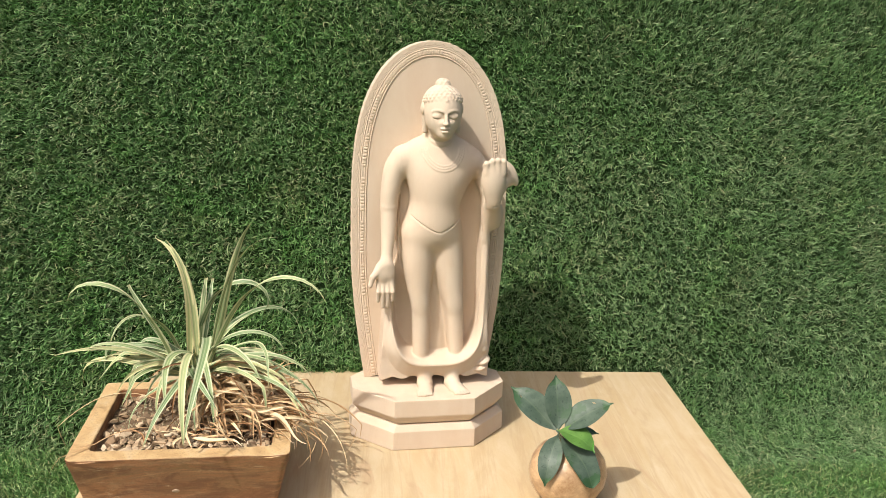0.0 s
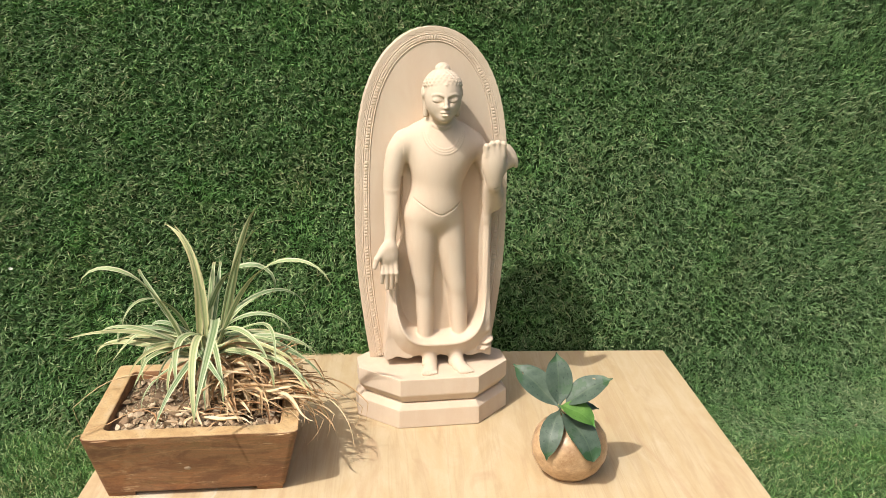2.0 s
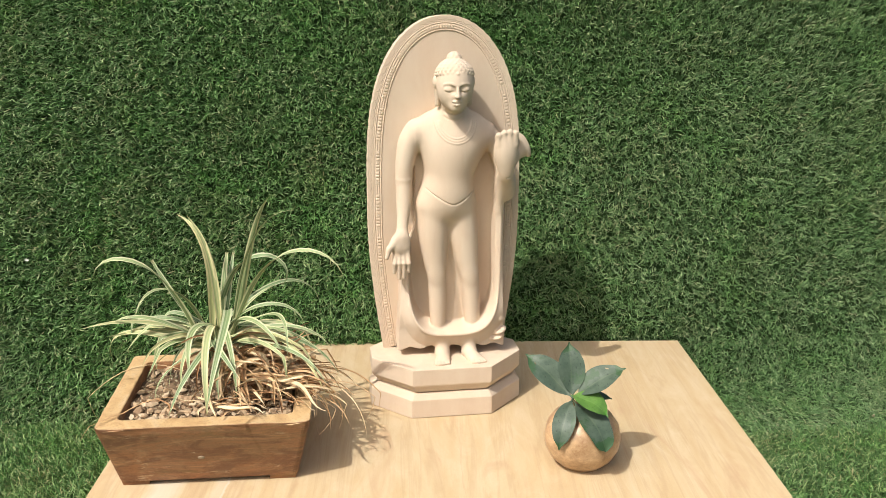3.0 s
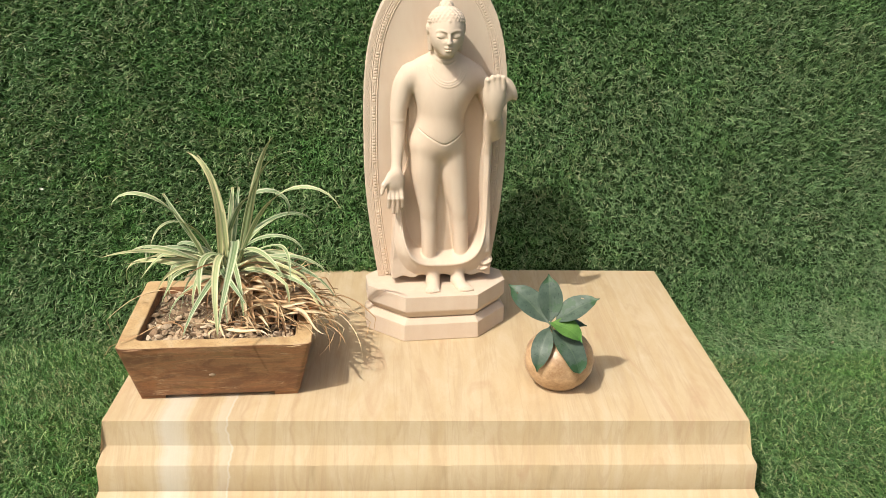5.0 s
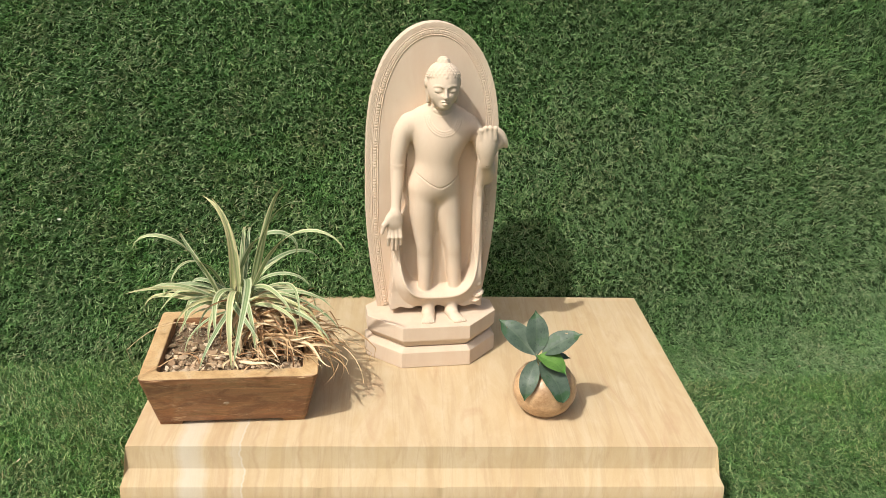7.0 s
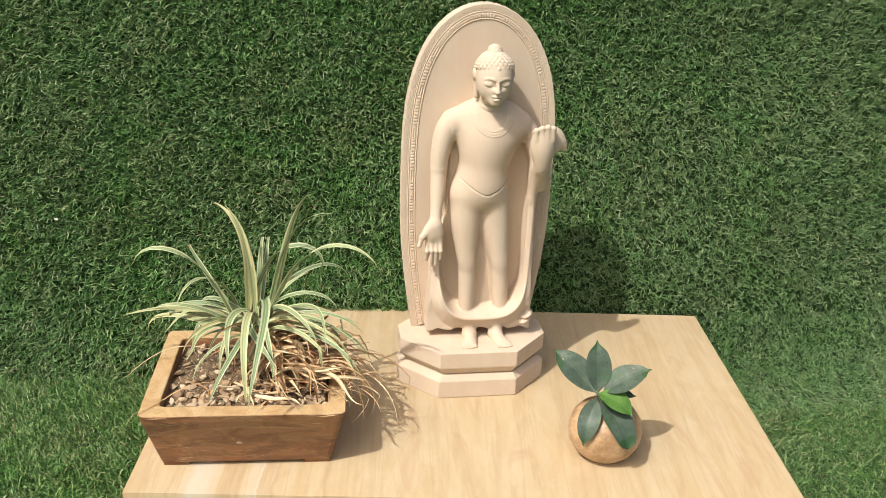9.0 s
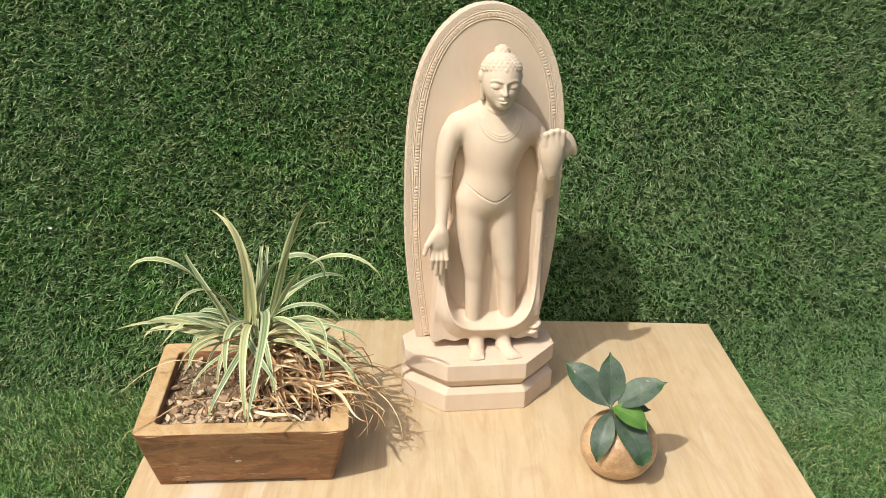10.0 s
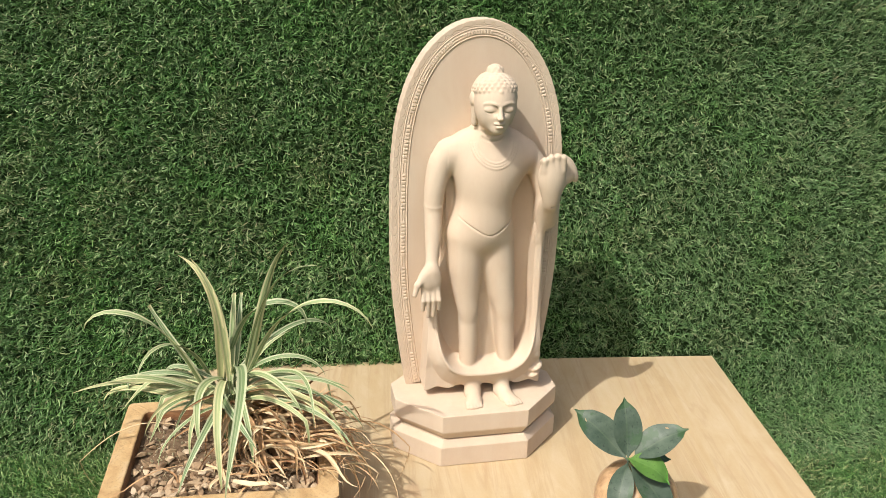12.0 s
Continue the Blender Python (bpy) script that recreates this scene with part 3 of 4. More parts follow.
            step = np.eye(3, dtype=int)
            c00 = index[tuple((e - step[o[0]] - step[o[1]]).T)]
            c10 = index[tuple((e - step[o[1]]).T)]
            c11 = index[tuple(e.T)]
            c01 = index[tuple((e - step[o[0]]).T)]
            q = np.stack([c00, c10, c11, c01], 1)
            q[~flip] = q[~flip][:, ::-1]
            quads.append(q)
        return verts, np.concatenate(quads)


def carve_figure():
    """The standing robed figure, in front of its slab; x to the right, y to the back, z up from the plinth."""
    s = Solid((-0.140, -0.112, 0.088), (0.170, 0.040, 0.712), 0.0013)
    # torso and hips
    s.egg((0.013, -0.006, 0.524), (0.061, 0.046, 0.054), 0.01)
    s.limb((-0.052, -0.002, 0.546), (0.070, -0.002, 0.541), 0.0230, 0.0230, 0.03)
    s.limb((-0.026, -0.004, 0.566), (0.044, -0.004, 0.564), 0.013, 0.013, 0.03)
    s.egg((0.004, -0.012, 0.466), (0.044, 0.043, 0.070), 0.035)
    s.egg((-0.002, -0.010, 0.410), (0.054, 0.041, 0.044), 0.034)

    # the robe: a sheet behind the legs that comes forward to a rolled hem, with panels hanging at both sides
    def rho(x, z):
        return (np.abs(x - 0.006) / np.where(x > 0.006, 0.097, 0.084)) ** 3.4 + (np.maximum(0.285 - z, 0) / 0.135) ** 3.0

    def robe_face(x, z):
        r = rho(x, z)
        low = np.clip((0.26 - z) / 0.10, 0, 1)
        rim = -0.026 - 0.024 * low * low * (3 - 2 * low)
        deep = 0.003 - 0.018 * np.exp(-((x - 0.010) / 0.040) ** 2)
        t = np.clip((r - 0.62) / 0.34, 0, 1)
        t = t * t * (3 - 2 * t)
        t = t * (1 - np.clip((z - 0.385) / 0.05, 0, 1) * (x > 0.03))
        lip = np.exp(-((r - 1.0) / 0.10) ** 2) * 0.0035 * (z < 0.40)
        under = np.clip((r - 1.05) / 0.9, 0, 1) * 0.020 * low
        folds = 0.00025 * np.sin(x * 330 + 1.5 * np.sin(z * 60)) * np.clip((r - 1.05) / 0.4, 0, 1)
        return deep + (rim - deep) * t - lip + under + folds

    def robe_side(x, z):
        on = np.clip((z - 0.285) / 0.085, 0, 1)
        left = -0.098 + 0.010 * np.clip((z - 0.12) / 0.18, 0, 1) + 0.028 * on * on * (3 - 2 * on)
        up = np.clip((z - 0.470) / 0.070, 0, 1)
        right = 0.116 - 0.010 * np.clip((z - 0.13) / 0.20, 0, 1) - 0.046 * up * up * (3 - 2 * up)
        foot = 0.117 + 0.003 * np.exp(-((x - 0.012) / 0.062) ** 4) + 0.0028 * np.sin(x * 150)
        return np.maximum(np.maximum(left - x, x - right), np.maximum(foot - z, z - 0.552))

    s.sheet((-0.110, -0.070, 0.110), (0.125, 0.036, 0.560), robe_face, robe_side, 0.006)
    # legs
    s.leg([(-0.0255, -0.012, 0.400, 0.0330), (-0.0265, -0.016, 0.345, 0.0290), (-0.0240, -0.021, 0.290, 0.0215), (-0.0205, -0.022, 0.262, 0.0170), (-0.0185, -0.021, 0.225, 0.0173), (-0.0175, -0.022, 0.165, 0.0150)], 0.010)
    s.leg([(0.0260, -0.010, 0.398, 0.0315), (0.0330, -0.014, 0.345, 0.0285), (0.0400, -0.019, 0.290, 0.0225), (0.0455, -0.020, 0.260, 0.0180), (0.0490, -0.019, 0.222, 0.0172), (0.0530, -0.020, 0.165, 0.0145)], 0.010)
    # faint kneecaps
    s.egg((-0.0225, -0.0328, 0.270), (0.0130, 0.0060, 0.0170), 0.010)
    s.egg((0.0445, -0.0315, 0.268), (0.0125, 0.0058, 0.0165), 0.010)
    # folds at the robe's corner
    for dz, dx in ((0.0, 0.0), (0.012, 0.004)):
        s.egg((0.102 + dx, -0.022, 0.134 + dz), (0.016, 0.022, 0.0066), 0.004, 18)
    s.egg((0.105, -0.026, 0.172), (0.009, 0.012, 0.008), 0.005)
    # the panel that falls from the raised arm
    s.limb((0.0985, -0.048, 0.462), (0.1000, -0.028, 0.395), 0.0060, 0.0072, 0.008)
    s.limb((0.1000, -0.026, 0.400), (0.1020, -0.022, 0.200), 0.0074, 0.0080, 0.008)
    # ankles, feet and toes
    for fx, tx in ((-0.010, -0.015), (0.044, 0.055)):
        s.limb((fx, -0.028, 0.134), (fx, -0.036, 0.110), 0.0140, 0.0138, 0.006)
        s.limb((fx, -0.036, 0.106), ((fx + tx) / 2, -0.062, 0.103), 0.0140, 0.0120, 0.008)
        s.limb(((fx + tx) / 2 - 0.005, -0.060, 0.102), (tx - 0.005, -0.070, 0.101), 0.0100, 0.0090, 0.006)
        s.limb(((fx + tx) / 2 + 0.005, -0.060, 0.102), (tx + 0.005, -0.070, 0.101), 0.0100, 0.0090, 0.006)
        for j in range(5):
            r = 0.0048 - 0.0004 * j if tx < 0 else 0.0032 + 0.0004 * j
            if tx > 0:
                r = 0.0048 - 0.0004 * j
            o = (j - 2) * 0.0060
            s.limb((tx + o * 0.9, -0.070, 0.1045), (tx + o + (tx - fx) * 0.15, -0.0835 + abs(j - 1.5) * 0.0014, 0.1030), r, r * 0.95, 0.002)
    # the lowered arm with its open palm
    s.chain([(-0.060, -0.002, 0.544, 0.0215), (-0.0725, -0.005, 0.525, 0.0204), (-0.0805, -0.008, 0.487, 0.0180), (-0.0828, -0.009, 0.456, 0.0160)], 0.010)
    s.chain([(-0.0830, -0.008, 0.458, 0.0152), (-0.0840, -0.018, 0.415, 0.0146), (-0.0878, -0.032, 0.374, 0.0110), (-0.090, -0.040, 0.352, 0.0125)], 0.004)
    s.egg((-0.0925, -0.045, 0.337), (0.0190, 0.0095, 0.026), 0.007)
    s.egg((-0.1010, -0.049, 0.335), (0.0080, 0.0060, 0.014), 0.006, 20)
    for j in range(4):
        x = -0.1040 + 0.0080 * j
        z = (0.283, 0.271, 0.272, 0.284)[j]
        s.limb((x, -0.046, 0.322), (x + 0.001 * (j - 1.5), -0.053, 0.302), 0.0044, 0.0042, 0.004)
        s.limb((x + 0.001 * (j - 1.5), -0.053, 0.302), (x + 0.0012 * (j - 1.5), -0.049, z), 0.0042, 0.0036, 0.0025)
    s.limb((-0.102, -0.046, 0.348), (-0.116, -0.053, 0.331), 0.0066, 0.0055, 0.006)
    s.limb((-0.116, -0.053, 0.331), (-0.121, -0.056, 0.315), 0.0054, 0.0042, 0.003)
    # the raised arm, its closed hand and the cloth that it holds
    s.chain([(0.075, -0.002, 0.539, 0.0208), (0.097, -0.006, 0.512, 0.0178), (0.116, -0.016, 0.446, 0.0160)], 0.008)
    s.limb((0.1110, -0.024, 0.430), (0.1040, -0.056, 0.468), 0.0190, 0.0148, 0.010)
    s.egg((0.112, -0.018, 0.446), (0.017, 0.026, 0.028), 0.012)
    s.egg((0.1015, -0.068, 0.500), (0.0180, 0.0150, 0.040), 0.008, 4)
    s.egg((0.1008, -0.071, 0.522), (0.0222, 0.0140, 0.032), 0.012)
    for j in range(4):
        x = 0.0850 + 0.0104 * j
        z = (0.5475, 0.5520, 0.5535, 0.5515)[j]
        s.limb((x + 0.001, -0.0765, 0.530), (x, -0.0790, z), 0.0056, 0.0050, 0.0045)
        s.limb((x, -0.0780, z), (x, -0.066, z - 0.006), 0.0050, 0.0052, 0.003)
    s.bead_line([(0.0885 + 0.0044 * i, 0.4700 - 0.0022 * math.sin(math.pi * i / 6)) for i in range(7)], 0.0009, 0.0015, 0.0, True)
    for dx, turn in ((0.0, 16), (0.0075, 24)):
        s.egg((0.1320 + dx, -0.056 + 0.3 * dx, 0.5260 - 0.3 * dx), (0.0088, 0.0085, 0.0240), 0.003, turn)
    s.limb((0.114, -0.058, 0.498), (0.132, -0.056, 0.516), 0.013, 0.009, 0.008)
    # neck, head, ears
    s.limb((0.009, -0.012, 0.612), (0.009, -0.004, 0.568), 0.0240, 0.0270, 0.020)
    s.egg((0.009, -0.036, 0.642), (0.0332, 0.0410, 0.040), 0.01)
    s.egg((0.008, -0.046, 0.620), (0.0268, 0.0315, 0.0300), 0.018)
    s.egg((0.0075, -0.067, 0.5990), (0.0108, 0.0105, 0.0092), 0.012)
    for e in (-1, 1):
        x = 0.009 + e * 0.0345
        s.egg((x + e * 0.0004, -0.026, 0.640), (0.0046, 0.0085, 0.0110), 0.003)
        s.limb((x - e * 0.0005, -0.026, 0.632), (x - e * 0.0048, -0.023, 0.599), 0.0030, 0.0050, 0.003)
    # hair cap with rows of curls and the knot on top
    s.egg((0.009, -0.030, 0.656), (0.0336, 0.0395, 0.0280), 0.003)
    s.egg((0.009, -0.029, 0.6845), (0.0122, 0.0124, 0.0088), 0.003)
    for row in range(8):
        el = 0.10 + row * 0.20
        many = max(6, int(27 * math.cos(el)))
        for j in range(many):
            az = 2 * math.pi * (j + 0.5 * (row % 2)) / many
            x, y, z = 0.009 + 0.0336 * math.cos(el) * math.sin(az), -0.030 - 0.0397 * math.cos(el) * math.cos(az), 0.657 + 0.0250 * math.sin(el) - 0.010 * math.cos(el) * (1 - math.cos(az)) * 0.6
            if y < 0.005:
                s.egg((x, y, z), (0.0042, 0.0033, 0.0037), 0.0017)
    for ring, (rad, z) in enumerate(((0.0112, 0.6845), (0.0092, 0.6885), (0.0045, 0.6915))):
        for j in range(10 - 2 * ring):
            az = 2 * math.pi * (j + 0.5 * (ring % 2)) / (10 - 2 * ring)
            s.egg((0.009 + rad * math.sin(az), -0.029 - rad * 1.04 * math.cos(az), z), (0.0033, 0.0033, 0.0029), 0.0022)
    s.egg((0.009, s.front(0.009, 0.6585) + 0.001, 0.6580), (0.0032, 0.0030, 0.0030), 0.0018)
    # face: brows, lids, nose, lips
    cx = 0.0078
    for e in (-1, 1):
        s.egg((cx + e * 0.0142, s.front(cx + e * 0.0142, 0.631) - 0.0016, 0.6300), (0.0110, 0.0016, 0.0054), 0.008, carve=True)
        s.egg((cx + e * 0.0140, s.front(cx + e * 0.0140, 0.631) + 0.0043, 0.6305), (0.0088, 0.0056, 0.0052), 0.003)
        brow = [(cx + e * (0.0040 + 0.0195 * i / 6), 0.6365 + 0.0048 * math.sin(0.45 + 2.2 * i / 6)) for i in range(7)]
        s.bead_line(brow, 0.0009, 0.0035, 0.0008)
        lid = [(cx + e * (0.0055 + 0.0175 * i / 5), 0.6280 - 0.0022 * math.sin(math.pi * i / 5)) for i in range(6)]
        s.bead_line(lid, 0.0006, 0.0016, 0.0, True)
    s.limb((cx, -0.0765, 0.637), (cx - 0.0003, -0.0835, 0.6200), 0.0022, 0.0035, 0.004)
    s.egg((cx - 0.0003, -0.0828, 0.6183), (0.0054, 0.0048, 0.0034), 0.0022)
    s.egg((cx - 0.0005, s.front(cx, 0.6095) + 0.0012, 0.6094), (0.0092, 0.0048, 0.0026), 0.002)
    s.egg((cx - 0.0005, s.front(cx, 0.6040) + 0.0012, 0.6040), (0.0070, 0.0052, 0.0031), 0.002)
    s.bead_line([(cx - 0.0088 + 0.0035 * i, 0.6068 + 0.0012 * (abs(i - 2.5) / 2.5) ** 2) for i in range(6)], 0.0005, 0.001, 0.0, True)
    # neckline of three cords, crease of the neck, belt
    cords = []
    for j in range(3):
        r = 0.0385 - 0.0040 * j
        cords.append(s.trace([(0.012 + r * math.sin(a) * 1.02, 0.572 - r * 1.12 * math.cos(a)) for a in np.linspace(-1.45, 1.45, 27)], 0.0004))
    for on in cords:
        s.cord(on, 0.0016, 0.0012)
    for zc in (0.590, 0.581):
        s.bead_line([(0.009 + 0.020 * math.sin(a), zc - 0.010 * math.cos(a)) for a in np.linspace(-1.2, 1.2, 13)], 0.0010, 0.0025, 0.0, True)
    belt = [(-0.044 + 0.094 * i / 16, 0.413 + 0.030 * abs((i - 8.6) / 8.6) ** 1.35) for i in range(17)]
    s.bead_line(belt, 0.0010, 0.0016, -0.0002, True)
    s.bead_line([(-0.0970 + 0.0044 * i, 0.4575 - 0.002 * math.sin(i * 0.5)) for i in range(7)], 0.0009, 0.003, 0.0008)
    return s.skin()


def arch_half(z):
    """Half the slab's width at a height."""
    if z < 0.42:
        u = min(max((z - 0.10) / 0.28, 0), 1)
        return 0.123 + 0.027 * math.sin(u * math.pi / 2)
    return 0.150 * math.sqrt(max(0.0, 1 - ((z - 0.42) / 0.338) ** 3))


def arch_line(n, inset):
    """Points along the slab's outline from the foot at the left over the top, pushed inwards."""
    raw = [Vector((-arch_half(z), z)) for z in np.linspace(0.10, 0.70, 61)]
    raw += [Vector((-arch_half(z), z)) for z in 0.70 + 0.058 * np.sin(np.linspace(0.05, math.pi / 2, 24))]
    full = raw + [Vector((-p.x, p.y)) for p in raw[-2::-1]]
    run = [0.0]
    for p, q in zip(full, full[1:]):
        run.append(run[-1] + (q - p).length)
    out = []
    xs, zs = [p.x for p in full], [p.y for p in full]
    for i in range(n + 1):
        d = run[-1] * i / n
        p = Vector((float(np.interp(d, run, xs)), float(np.interp(d, run, zs))))
        e = run[-1] * 0.004
        a = Vector((float(np.interp(d - e, run, xs)), float(np.interp(d - e, run, zs))))
        b = Vector((float(np.interp(d + e, run, xs)), float(np.interp(d + e, run, zs))))
        t = (b - a).normalized()
        out.append((p + Vector((t.y, -t.x)) * inset, t))
    return out


def build_slab():
    """The arched slab behind the figure: lobed edge, two cords, and groups of square beads between short rails."""
    n, y0 = 1300, 0.020
    lobes, beads = 84, 222

    def soft(v, a, b):
        t = np.clip((v - a) / (b - a), 0, 1)
        return t * t * (3 - 2 * t)

    u = np.arange(n + 1) / n
    lobe = 2 * ((u * lobes) % 1.0) - 1
    at_bead = u * beads
    within, group = at_bead % 1.0, np.floor(at_bead) % 13
    chip = np.array([noise.noise((q * 60, 0, 3)) for q in u])

    def relief(inset):
        """How far the face stands out at one inset, all along the edge."""
        reach = 0.0030 + 0.0068 * np.sqrt(np.maximum(0.0, 1 - lobe ** 2))
        out = 0.0005 * (1 - soft(inset, reach - 0.0009, reach + 0.0009)) - 0.0005 * np.exp(-((inset - reach) / 0.0007) ** 2)
        for mid, rise in ((0.0138, 0.0009), (0.0268, 0.0010)):
            out = out + rise * np.exp(-((inset - mid) / 0.0008) ** 4)
            out = out - 0.0006 * np.exp(-((abs(inset - mid) - 0.0015) / 0.0006) ** 2)
        band = soft(inset, 0.0168, 0.0178) * (1 - soft(inset, 0.0230, 0.0240))
        bead = 0.0016 * soft(0.5 - np.abs(within - 0.5), 0.06, 0.26) * band
        rail = 0.0010 * sum(np.exp(-((inset - m) / 0.0008) ** 4) for m in (0.0182, 0.0224))
        out = out + np.where(group < 9.5, bead, rail)
        return out * (0.82 + 0.25 * chip) - 0.0008 * soft(inset, 0.0280, 0.0292)

    insets = [0.0, 0.0008, *np.linspace(0.0016, 0.0300, 60)]
    rows = [(0.010, np.full(n + 1, 0.058)), (0.001, np.full(n + 1, 0.055)), (0.0, np.full(n + 1, y0 + 0.002))]
    rows += [(q, y0 - relief(q) + (0.0010 if q == 0 else 0.0)) for q in insets[1:]]
    verts, faces = [], []
    edge = arch_line(n, 0.0)
    for inset, depth in rows:
        fade = max(0.0, 1 - inset / 0.006)
        for i, (p, t) in enumerate(edge):
            notch = fade * (0.0009 * abs(lobe[i]) ** 3 + 0.0009 * max(0.0, chip[i]))
            q = p + Vector((t.y, -t.x)) * (inset + notch)
            verts.append((q.x, float(depth[i]), max(q.y, 0.098)))
    for r in range(len(rows) - 1):
        for i in range(n):
            a = r * (n + 1) + i
            faces.append((a, a + n + 1, a + n + 2, a + 1))
    for r in (0, len(rows) - 1):
        for i in range(n // 2):
            a, b = r * (n + 1) + i, r * (n + 1) + n - i
            quad = (a, b, b - 1, a + 1) if b - 1 != a + 1 else (a, b, a + 1)
            faces.append(quad if r == 0 else quad[::-1])
    return verts, faces


def octagon(front, chamfer, half, back, z):
    """The pedestal's plan: a front edge, two slanting sides, straight sides and a back."""
    return [(-front, -0.102, z), (front, -0.102, z), (half, -0.102 + chamfer, z), (half, back - 0.03, z), (half - 0.03, back, z), (-half + 0.03, back, z), (-half, back - 0.03, z), (-half, -0.102 + chamfer, z)]


def build_base():
    bm = bmesh.new()
    for front, chamfer, half, levels in ((0.079, 0.074, 0.152, ((0.0, 0.0), (0.0005, 0.0370), (0.0115, 0.0490))), (0.077, 0.074, 0.150, ((0.026, 0.045), (0.026, 0.056))), (0.077, 0.074, 0.150, ((0.0120, 0.0512), (0.0105, 0.0545), (0.001, 0.0660), (0.0, 0.069), (0.0, 0.101)))):
        rings = []
        for inset, z in levels:
            ring = []
            for x, y, _ in octagon(front, chamfer, half, 0.058, z):
                s = 1 - inset / 0.13
                ring.append(bm.verts.new((x * s, -0.005 + (y + 0.005) * s, z)))
            rings.append(ring)
        for a, b in zip(rings, rings[1:]):
            for i in range(8):
                j = (i + 1) % 8
                bm.faces.new((a[i], a[j], b[j], b[i]))
        bm.faces.new(rings[0][::-1])
        bm.faces.new(rings[-1])
    bmesh.ops.recalc_face_normals(bm, faces=bm.faces)
    bevelled(bm, 0.0016, 2, 20)
    bm.verts.index_update()
    out = [tuple(v.co) for v in bm.verts], [tuple(v.index for v in f.verts) for f in bm.faces]
    bm.free()
    return out


def build_statue():
    verts, faces, smooth = [], [], []
    fv, fq = carve_figure()
    for v, f, soft in ((fv.tolist(), fq.tolist(), True), (*build_slab(), False), (*build_base(), False)):
        at = len(verts)
        verts += v
        faces += [tuple(i + at for i in q) for q in f]
        smooth += [soft] * len(f)
    me = bpy.data.meshes.new("statue")
    me.from_pydata(verts, [], faces)
    me.polygons.foreach_set("use_smooth", smooth)
    me.materials.append(STATUE_STONE)
    me.update()
    ob = new("statue", me)
    ob.matrix_world = pose(0.148, 1.716, TOP + 0.0005, 0, 0, 7)
    return tagged(ob, "cream sandstone robed standing statue with arched slab and octagonal pedestal", "statue")


build_statue()


# ---- planter ----
def build_planter():
    """A tapered oblong stone trough on four low feet, hollow, with a thick worn rim."""
    ob = new("planter")
    ob.matrix_world = pose(-0.268, 1.500, TOP + 0.0005, 0, 0, 4.0)
    rng = random.Random(3)
    bm = bmesh.new()
    rings = [(0.148, 0.123, 0.008), (0.168, 0.146, 0.097), (0.1712, 0.1490, 0.109), (0.1725, 0.1500, 0.116), (0.174, 0.151, 0.122), (0.143, 0.120, 0.122), (0.137, 0.114, 0.062)]
    loops = []
    spread = [0.0, 0.011, 0.022, 0.034, *np.linspace(0.09, 0.91, 17).tolist(), 0.966, 0.978, 0.989]
    for hx, hy, z in rings:
        loop = []
        for (ax, ay), (bx, by) in (((-1, -1), (1, -1)), ((1, -1), (1, 1)), ((1, 1), (-1, 1)), ((-1, 1), (-1, -1))):
            for t in spread:
                wob = Vector((rng.uniform(-1, 1), rng.uniform(-1, 1), rng.uniform(-1, 1))) * (0.0004 if z > 0.12 else 0.0002)
                if z > 0.12 and hx > 0.16 and ay + by < 0 and abs(ax + bx) < 1 and rng.random() < 0.08:
                    wob += Vector((-0.002 * (ax + bx), -0.001 * (ay + by), -rng.uniform(0.001, 0.0025)))
                p = Vector((hx * (ax + (bx - ax) * t), hy * (ay + (by - ay) * t), z))
                # the plan's corners are rounded off
                core = Vector((max(-hx + 0.011, min(hx - 0.011, p.x)), max(-hy + 0.011, min(hy - 0.011, p.y)), z))
                if abs(p.x - core.x) > 1e-6 and abs(p.y - core.y) > 1e-6:
                    p = core + (p - core).normalized() * 0.011
                loop.append(bm.verts.new(p + wob * (0.3 if min(t, 1 - t) < 0.05 else 1.0)))
        loops.append(loop)
    k = len(loops[0])
    for a, b in zip(loops, loops[1:]):
        for i in range(k):
            bm.faces.new((a[i], a[(i + 1) % k], b[(i + 1) % k], b[i]))
    bm.faces.new(loops[0][::-1])
    bm.faces.new(loops[-1])
    bmesh.ops.recalc_face_normals(bm, faces=bm.faces)
    bevelled(bm, 0.003, 3, 50)
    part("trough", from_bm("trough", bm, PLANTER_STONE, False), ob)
    for sx in (-1, 1):
        for sy in (-1, 1):
            bm = bmesh.new()
            bmesh.ops.create_cube(bm, size=1)
            for v in bm.verts:
                low = v.co.z < 0
                outx, outy = (0.1432, 0.1182) if low else (0.1462, 0.1212)
                v.co = Vector((sx * (outx if v.co.x > 0 else 0.100), sy * (outy if v.co.y > 0 else 0.080), 0.0 if low else 0.0140))
            corner = [e for e in bm.edges if all(abs(v.co.x) > 0.12 and abs(v.co.y) > 0.10 for v in e.verts)]
            bmesh.ops.bevel(bm, geom=corner, offset=0.012, segments=4, profile=0.5, affect='EDGES')
            bmesh.ops.recalc_face_normals(bm, faces=bm.faces)
            part("foot", from_bm("foot", bm, PLANTER_STONE), ob)
    bm = bmesh.new()
    bmesh.ops.create_icosphere(bm, subdivisions=2, radius=1)
    bmesh.ops.transform(bm, matrix=Matrix.Translation((-0.009, -0.1350, 0.055)) @ pose(0, 0, 0, 14) @ Matrix.Diagonal((0.0062, 0.0014, 0.0040, 1)), verts=bm.verts)
    part("knot", from_bm("knot", bm, KNOT, True), ob, "pale oval knot in the stone")
    return tagged(ob, "tapered brown layered stone planter with an ochre rim, on the plinth", "planter")


planter = build_planter()
PLANT_POSE = pose(-0.268, 1.500, TOP, 0, 0, 4.0)


